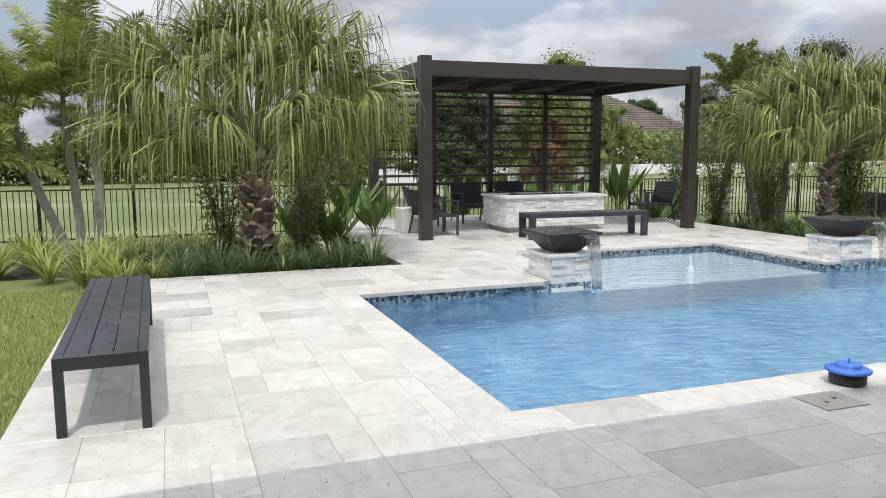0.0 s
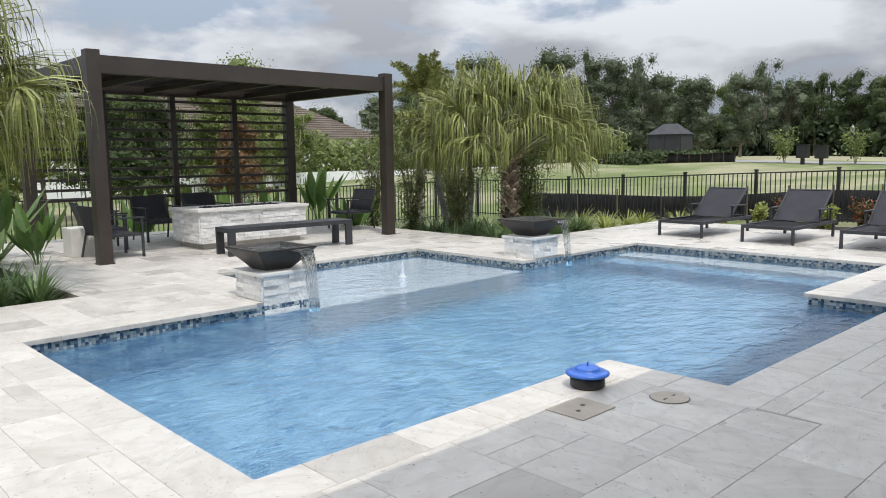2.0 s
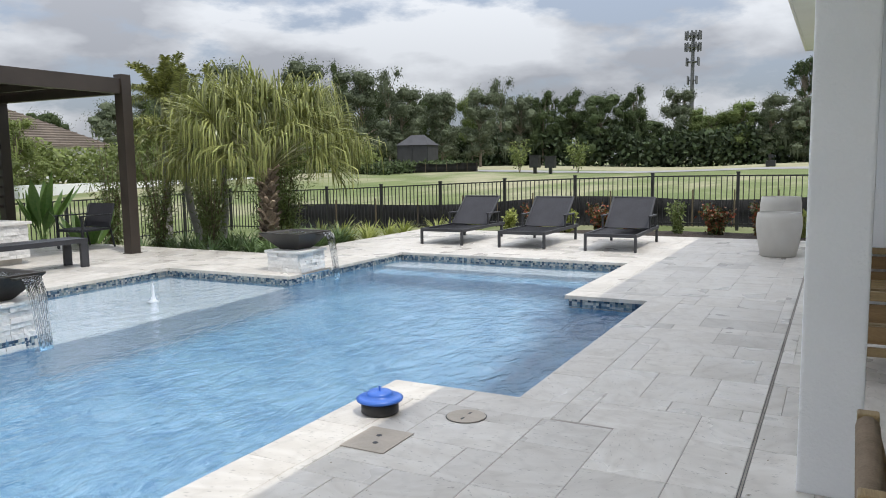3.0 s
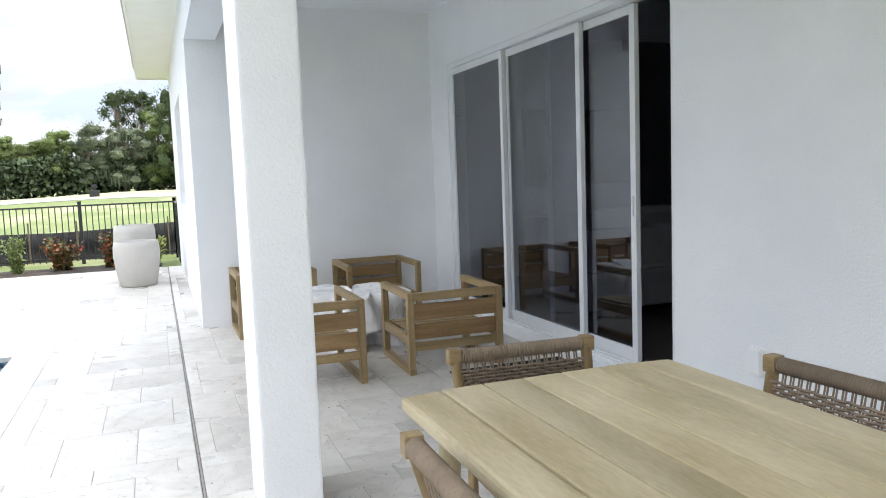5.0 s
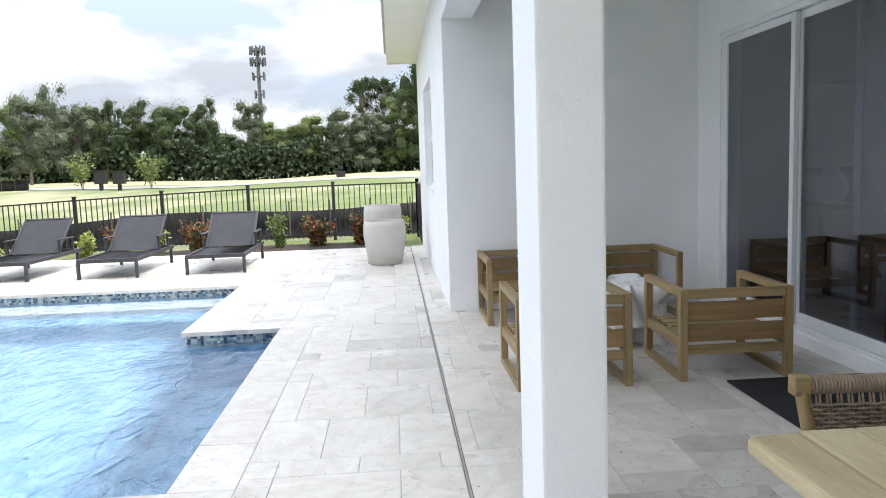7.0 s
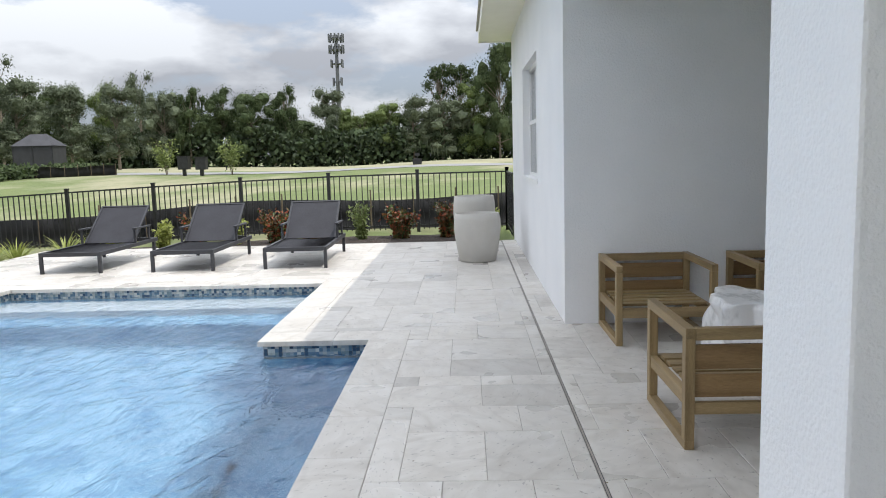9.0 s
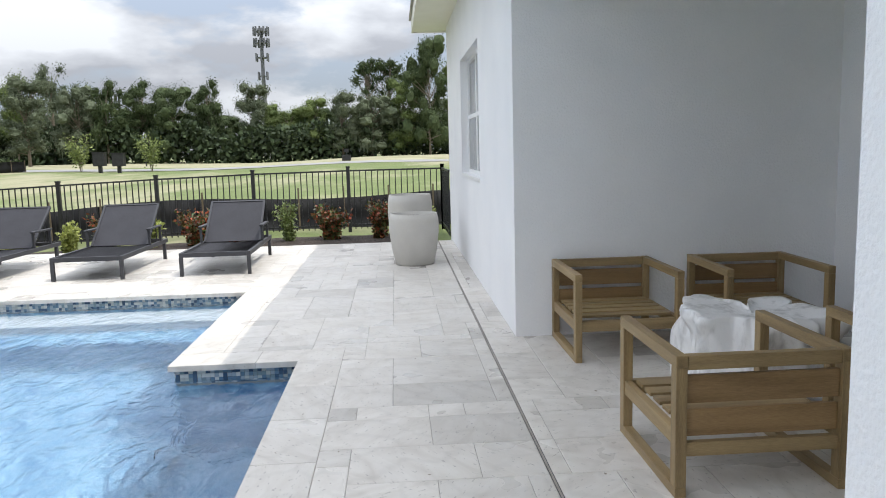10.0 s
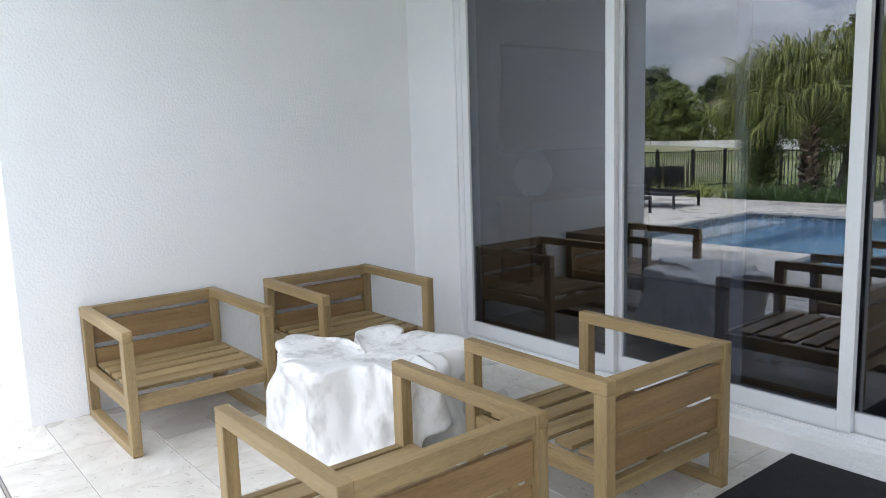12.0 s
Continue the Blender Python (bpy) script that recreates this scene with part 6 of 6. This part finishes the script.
structure(mesh_part("field", fv, ff, M_SAND, smooth=True), "dry straw-coloured far part of the field", "field")
hedge("hedge", 50, 66, 34, 3.0, 1.0, 5000, 0.3, M_FARS[0], "low dark clipped hedge beyond the lane", 5)
wall_ = thing("garden_wall", "long low white garden wall beyond the field", "garden wall")
part("wall", bx(10, 37.6, -0.4, 62, 37.9, 0.62), M_STUCCO, wall_)
for k, (y, h) in enumerate(((24.3, 1.5), (22.9, 1.45))):
    mb = thing("mailbox_cluster", "black metal cluster mailbox on a pedestal beside the lane", "mailbox", pose(61.5, y, ground_z(61.5, y)), group="cluster mailboxes")
    part("cabinet", bx(-0.3, -0.42, 0.5, 0.3, 0.42, h, bev=0.03), M_BLACK, mb)
    part("pedestal", bx(-0.12, -0.12, 0, 0.12, 0.12, 0.5), M_BLACK, mb)
    part("hood", bx(-0.34, -0.46, h, 0.34, 0.46, h + 0.06), M_BLACK, mb)
for x, y, s, sd in ((63, 26.3, 1.0, 1), (65, 21.6, 1.0, 2)):
    shrub(pose(x, y, ground_z(x, y)), 1.2, 2.7, 620, 0.26, 0.06, M_SUNNY, 70 + sd, "young staked light green street tree beside the lane", "young_tree", 9, 0.55, "young street trees")
def street_lamp(x, y, h):
    th = thing("street_lamp", "black post lamp with a lantern head beside the lane", "street lamp", pose(x, y, ground_z(x, y)))
    part("post", tube(bmesh.new(), [(0, 0, 0), (0, 0, h)], 0.07, 8, 0.045), M_BLACK, th)
    part("lantern", lathe(bmesh.new(), [(0.1, h), (0.2, h + 0.08), (0.24, h + 0.45), (0.12, h + 0.6), (0.03, h + 0.75)], 8), M_WGLASS, th)
street_lamp(79, 26.5, 2.6)
sg = thing("utility_cabinet", "small dark utility cabinet with a sign on the field", "utility box", pose(73.5, 6.6, ground_z(73.5, 6.6)))
part("cabinet", bx(-0.3, -0.4, 0, 0.3, 0.4, 0.55, bev=0.02), M_BLACK, sg)
part("pole", bx(-0.03, -0.03, 0.55, 0.03, 0.03, 1.0), M_BLACK, sg)
part("sign", bx(-0.02, -0.22, 0.8, 0.02, 0.22, 1.1), M_BLACK, sg)

M_STEEL = surf("galvanised_steel", (0.10, 0.105, 0.11), (0.17, 0.175, 0.18), 2, 0.55, 0.1, 20, metal=0.2)
def cell_tower(x, y, h):
    th = thing("cell_tower", "tall grey monopole cell tower with stacked antenna panels above the trees", "cell tower", pose(x, y, 0))
    part("mast", tube(bmesh.new(), [(0, 0, 0), (0, 0, h)], 0.5, 12, 0.28), M_STEEL, th)
    for t, (z, r) in enumerate(((h - 0.8, 1.45), (h - 2.9, 1.45), (h - 5.6, 1.2), (h - 9.0, 0.9))):
        part("platform", tube(bmesh.new(), [(0, 0, z), (0, 0, z + 0.18)], r * 0.75, 12), M_STEEL, th)
        for k in range(12 if t < 2 else 6):
            a = 2 * math.pi * k / (12 if t < 2 else 6)
            m = Matrix.Translation((r * math.cos(a), r * math.sin(a), z)) @ pose(0, 0, 0, 0, 0, math.degrees(a))
            part("antenna", bx(-0.10, -0.15, -0.6, 0.10, 0.15, 0.9, m=m), M_STEEL, th)
            part("arm", bx(-r * 0.5, -0.04, 0, 0, 0.04, 0.1, m=m), M_STEEL, th)
cell_tower(150, 26.4, 25.0)


# ---- pavers and coping, laid piece by piece ----
def travertine(name, src):
    m = bpy.data.materials.new(name)
    m.use_nodes = True
    n, l = m.node_tree.nodes, m.node_tree.links
    b = n["Principled BSDF"]
    co = n.new("ShaderNodeTexCoord")
    if src == "object":
        rnd = n.new("ShaderNodeObjectInfo").outputs["Random"]
    else:
        rnd = n.new("ShaderNodeNewGeometry").outputs["Random Per Island"]
    off = n.new("ShaderNodeMath")
    off.operation = "MULTIPLY"
    off.inputs[1].default_value = 53.0
    l.new(rnd, off.inputs[0])
    add = n.new("ShaderNodeVectorMath")
    l.new(co.outputs["Object"], add.inputs[0])
    l.new(off.outputs[0], add.inputs[1])
    rot = n.new("ShaderNodeVectorRotate")
    rot.rotation_type = "Z_AXIS"
    l.new(add.outputs[0], rot.inputs["Vector"])
    l.new(off.outputs[0], rot.inputs["Angle"])
    mp = n.new("ShaderNodeMapping")
    mp.inputs["Scale"].default_value = (1.0, 2.4, 1.0)
    l.new(rot.outputs[0], mp.inputs["Vector"])
    big = n.new("ShaderNodeTexNoise")
    big.inputs["Scale"].default_value, big.inputs["Detail"].default_value, big.inputs["Distortion"].default_value = 3.4, 9.0, 0.9
    l.new(mp.outputs[0], big.inputs["Vector"])
    ramp = n.new("ShaderNodeValToRGB")
    el = ramp.color_ramp.elements
    el[0].position, el[0].color = 0.28, (0.535, 0.497, 0.447, 1)
    el[1].position, el[1].color = 0.70, (0.665, 0.635, 0.588, 1)
    e = el.new(0.5)
    e.color = (0.612, 0.578, 0.528, 1)
    l.new(big.outputs["Fac"], ramp.inputs["Fac"])
    vein = n.new("ShaderNodeTexWave")
    vein.inputs["Scale"].default_value, vein.inputs["Distortion"].default_value, vein.inputs["Detail"].default_value = 1.3, 9.0, 4.0
    l.new(mp.outputs[0], vein.inputs["Vector"])
    vr = n.new("ShaderNodeMapRange")
    vr.inputs["From Min"].default_value, vr.inputs["From Max"].default_value = 0.0, 0.16
    vr.inputs["To Min"].default_value, vr.inputs["To Max"].default_value = 0.94, 1.0
    l.new(vein.outputs["Fac"], vr.inputs["Value"])
    pit = n.new("ShaderNodeTexNoise")
    pit.inputs["Scale"].default_value, pit.inputs["Detail"].default_value = 28.0, 5.0
    l.new(mp.outputs[0], pit.inputs["Vector"])
    pr = n.new("ShaderNodeMapRange")
    pr.inputs["From Min"].default_value, pr.inputs["From Max"].default_value = 0.30, 0.37
    pr.inputs["To Min"].default_value, pr.inputs["To Max"].default_value = 0.62, 1.0
    l.new(pit.outputs["Fac"], pr.inputs["Value"])
    # most slabs are alike, a few are clearly greyer
    tone = n.new("ShaderNodeValToRGB")
    te = tone.color_ramp.elements
    te[0].position, te[0].color = 0.0, (0.70, 0.70, 0.70, 1)
    te[1].position, te[1].color = 1.0, (1.0, 1.0, 1.0, 1)
    for tp, tv in ((0.05, 0.76), (0.09, 0.87), (0.5, 0.945)):
        te.new(tp).color = (tv, tv, tv, 1)
    l.new(rnd, tone.inputs["Fac"])
    mul = None
    for s in (vr, pr, tone):
        if mul is None:
            mul = s.outputs[0]
        else:
            q = n.new("ShaderNodeMath")
            q.operation = "MULTIPLY"
            l.new(mul, q.inputs[0])
            l.new(s.outputs[0], q.inputs[1])
            mul = q.outputs[0]
    hs = n.new("ShaderNodeHueSaturation")
    l.new(mul, hs.inputs["Value"])
    l.new(ramp.outputs["Color"], hs.inputs["Color"])
    l.new(hs.outputs["Color"], b.inputs["Base Color"])
    wet = n.new("ShaderNodeTexNoise")
    wet.inputs["Scale"].default_value, wet.inputs["Detail"].default_value = 0.9, 4.0
    l.new(add.outputs[0], wet.inputs["Vector"])
    rr = n.new("ShaderNodeMapRange")
    rr.inputs["From Min"].default_value, rr.inputs["From Max"].default_value = 0.40, 0.62
    rr.inputs["To Min"].default_value, rr.inputs["To Max"].default_value = 0.58, 0.26
    l.new(wet.outputs["Fac"], rr.inputs["Value"])
    l.new(rr.outputs[0], b.inputs["Roughness"])
    bp = n.new("ShaderNodeBump")
    bp.inputs["Strength"].default_value, bp.inputs["Distance"].default_value = 0.12, 0.003
    l.new(pit.outputs["Fac"], bp.inputs["Height"])
    l.new(bp.outputs["Normal"], b.inputs["Normal"])
    return m
M_TRAV = travertine("travertine", "object")
M_TRAV_J = travertine("travertine_joined", "island")

COPING = [("x", 1.48, 3.98, 7.58, 7.9), ("x", 9.12, 11.42, 7.58, 7.9), ("y", 3.78, 7.58, 1.48, 1.80), ("x", 1.48, 4.36, 3.48, 3.80), ("y", 2.57, 3.80, 4.36, 4.68),
          ("x", 4.68, 8.28, 2.57, 2.89), ("y", 2.57, 3.80, 8.28, 8.60), ("x", 8.60, 11.42, 3.48, 3.80), ("y", 3.80, 7.58, 11.10, 11.42),
          ("y", 8.22, 9.82, 4.35, 4.67), ("x", 4.35, 8.46, 9.82, 10.14), ("y", 7.58, 9.82, 8.18, 8.46)]
HOLES2 = [(a, c, b, d) if ax == "x" else (c, a, d, b) for ax, a, b, c, d in COPING] + POOL_HOLE + [(2.6, 1.481, 15.2, 1.499), (4.06, 7.6, 4.65, 8.2), (8.46, 7.62, 9.06, 8.22)]


def subtract(r, holes):
    out = [r]
    for h in holes:
        nxt = []
        for a in out:
            x0, y0, x1, y1 = a
            if h[0] >= x1 or h[2] <= x0 or h[1] >= y1 or h[3] <= y0:
                nxt.append(a)
                continue
            if h[0] > x0:
                nxt.append((x0, y0, h[0], y1))
            if h[2] < x1:
                nxt.append((h[2], y0, x1, y1))
            xa, xb = max(x0, h[0]), min(x1, h[2])
            if h[1] > y0:
                nxt.append((xa, y0, xb, h[1]))
            if h[3] < y1:
                nxt.append((xa, h[3], xb, y1))
        out = nxt
    return out


def slab_geo(w, h, top=0.0, bot=-0.03, b=0.0025):
    v = [(x * w / 2, y * h / 2, bot) for x, y in ((-1, -1), (1, -1), (1, 1), (-1, 1))]
    v += [(x * w / 2, y * h / 2, top - b) for x, y in ((-1, -1), (1, -1), (1, 1), (-1, 1))]
    v += [(x * (w / 2 - b), y * (h / 2 - b), top) for x, y in ((-1, -1), (1, -1), (1, 1), (-1, 1))]
    f = [(8, 9, 10, 11)]
    for k in range(4):
        j = (k + 1) % 4
        f += [(k, j, 4 + j, 4 + k), (4 + k, 4 + j, 8 + j, 8 + k)]
    return v, f


SLABS = {}
def slab_object(name, r, gap, mat, parent, rng, thick=0.03):
    w, h = round(r[2] - r[0] - gap, 3), round(r[3] - r[1] - gap, 3)
    if w < 0.03 or h < 0.03:
        return
    key = (w, h, mat.name)
    if key not in SLABS:
        v, f = slab_geo(w, h, bot=-thick)
        me = bpy.data.meshes.new(name)
        me.from_pydata(v, [], f)
        me.update()
        me.materials.append(mat)
        SLABS[key] = me
    o = new(name, SLABS[key])
    o.location = ((r[0] + r[2]) / 2, (r[1] + r[3]) / 2, rng.uniform(-0.0008, 0.0008))
    o.parent = parent


def lay_pavers():
    rng = random.Random(17)
    u = 0.2032
    X0, Y0 = -0.9, -1.45
    nx, ny = int(16.2 / u) + 2, int(17.7 / u) + 2
    used = [[False] * nx for _ in range(ny)]
    sizes = [((3, 2), 5), ((2, 3), 2.4), ((2, 2), 3), ((4, 2), 1.6), ((3, 3), 1.2), ((2, 1), 0.8), ((1, 2), 0.5), ((1, 1), 0.35)]
    solo = 0
    jv, jf = [], []
    for j in range(ny):
        for i in range(nx):
            if used[j][i]:
                continue
            fit = [(s, w) for s, w in sizes if i + s[0] <= nx and j + s[1] <= ny and not any(used[j + b][i + a] for a in range(s[0]) for b in range(s[1]))]
            s = rng.choices([q[0] for q in fit], [q[1] for q in fit])[0]
            for a in range(s[0]):
                for b in range(s[1]):
                    used[j + b][i + a] = True
            r = (X0 + i * u, Y0 + j * u, X0 + (i + s[0]) * u, Y0 + (j + s[1]) * u)
            for d in DECK:
                c = (max(r[0], d[0]), max(r[1], d[1]), min(r[2], d[2]), min(r[3], d[3]))
                if c[2] - c[0] < 0.02 or c[3] - c[1] < 0.02:
                    continue
                for p in subtract(c, HOLES2):
                    if p[2] - p[0] < 0.03 or p[3] - p[1] < 0.03:
                        continue
                    mx, my = (p[0] + p[2]) / 2, (p[1] + p[3]) / 2
                    if solo < 330 and 2.2 < mx < 12.5 and -1.35 < my < 3.5:
                        slab_object("paver", p, 0.0022, M_TRAV, floor, rng)
                        solo += 1
                    else:
                        v, f = slab_geo(p[2] - p[0] - 0.0022, p[3] - p[1] - 0.0022)
                        n0 = len(jv)
                        dz = rng.uniform(-0.0008, 0.0008)
                        jv += [(x + mx, y + my, z + dz) for x, y, z in v]
                        jf += [tuple(n0 + k for k in q) for q in f]
    tagged(mesh_part("pavers_beyond", jv, jf, M_TRAV_J, floor), kind="stuff")
    for ax, a, b, c, d in COPING:
        n = max(1, round((b - a) / 0.61))
        for k in range(n):
            p, q = a + (b - a) * k / n, a + (b - a) * (k + 1) / n
            slab_object("coping_stone", (p, c, q, d) if ax == "x" else (c, p, d, q), 0.003, M_TRAV, floor, rng, 0.042)
lay_pavers()


def mosaic():
    m = bpy.data.materials.new("waterline_mosaic")
    m.use_nodes = True
    n, l = m.node_tree.nodes, m.node_tree.links
    b = n["Principled BSDF"]
    ge = n.new("ShaderNodeNewGeometry")
    ramp = n.new("ShaderNodeValToRGB")
    ramp.color_ramp.interpolation = "CONSTANT"
    cols = [(0.0, (0.05, 0.09, 0.15)), (0.16, (0.12, 0.20, 0.28)), (0.36, (0.30, 0.36, 0.40)), (0.55, (0.55, 0.56, 0.54)), (0.72, (0.20, 0.27, 0.30)), (0.86, (0.42, 0.44, 0.42))]
    el = ramp.color_ramp.elements
    el[0].color, el[1].position, el[1].color = (*cols[0][1], 1), cols[1][0], (*cols[1][1], 1)
    for p, c in cols[2:]:
        el.new(p).color = (*c, 1)
    l.new(ge.outputs["Random Per Island"], ramp.inputs["Fac"])
    l.new(ramp.outputs["Color"], b.inputs["Base Color"])
    b.inputs["Roughness"].default_value = 0.18
    rng = random.Random(2)
    v, f = [], []
    rows, t = 5, 0.030
    for (ax, ay), (cx, cy) in zip(OUTLINE, OUTLINE[1:] + OUTLINE[:1]):
        L = math.hypot(cx - ax, cy - ay)
        ux, uy = (cx - ax) / L, (cy - ay) / L
        nx_, ny_ = -uy, ux
        n = int(L / t)
        for k in range(n):
            for r in range(rows):
                dp = 0.006 + rng.uniform(0, 0.002)
                a0, a1 = k * L / n + 0.001, (k + 1) * L / n - 0.001
                z1 = -0.043 - r * t
                z0 = z1 - t + 0.002
                n0 = len(v)
                for aa, dd, z in ((a0, 0, z0), (a1, 0, z0), (a1, 0, z1), (a0, 0, z1), (a0, dp, z0), (a1, dp, z0), (a1, dp, z1), (a0, dp, z1)):
                    v.append((ax + ux * aa + nx_ * dd, ay + uy * aa + ny_ * dd, z))
                f += [(n0 + 4, n0 + 5, n0 + 6, n0 + 7), (n0, n0 + 1, n0 + 5, n0 + 4), (n0 + 3, n0 + 7, n0 + 6, n0 + 2), (n0, n0 + 4, n0 + 7, n0 + 3), (n0 + 1, n0 + 2, n0 + 6, n0 + 5)]
    tagged(mesh_part("mosaic_tiles", v, f, m, pool, "glass mosaic waterline in greys and blues"), kind="stuff")
mosaic()
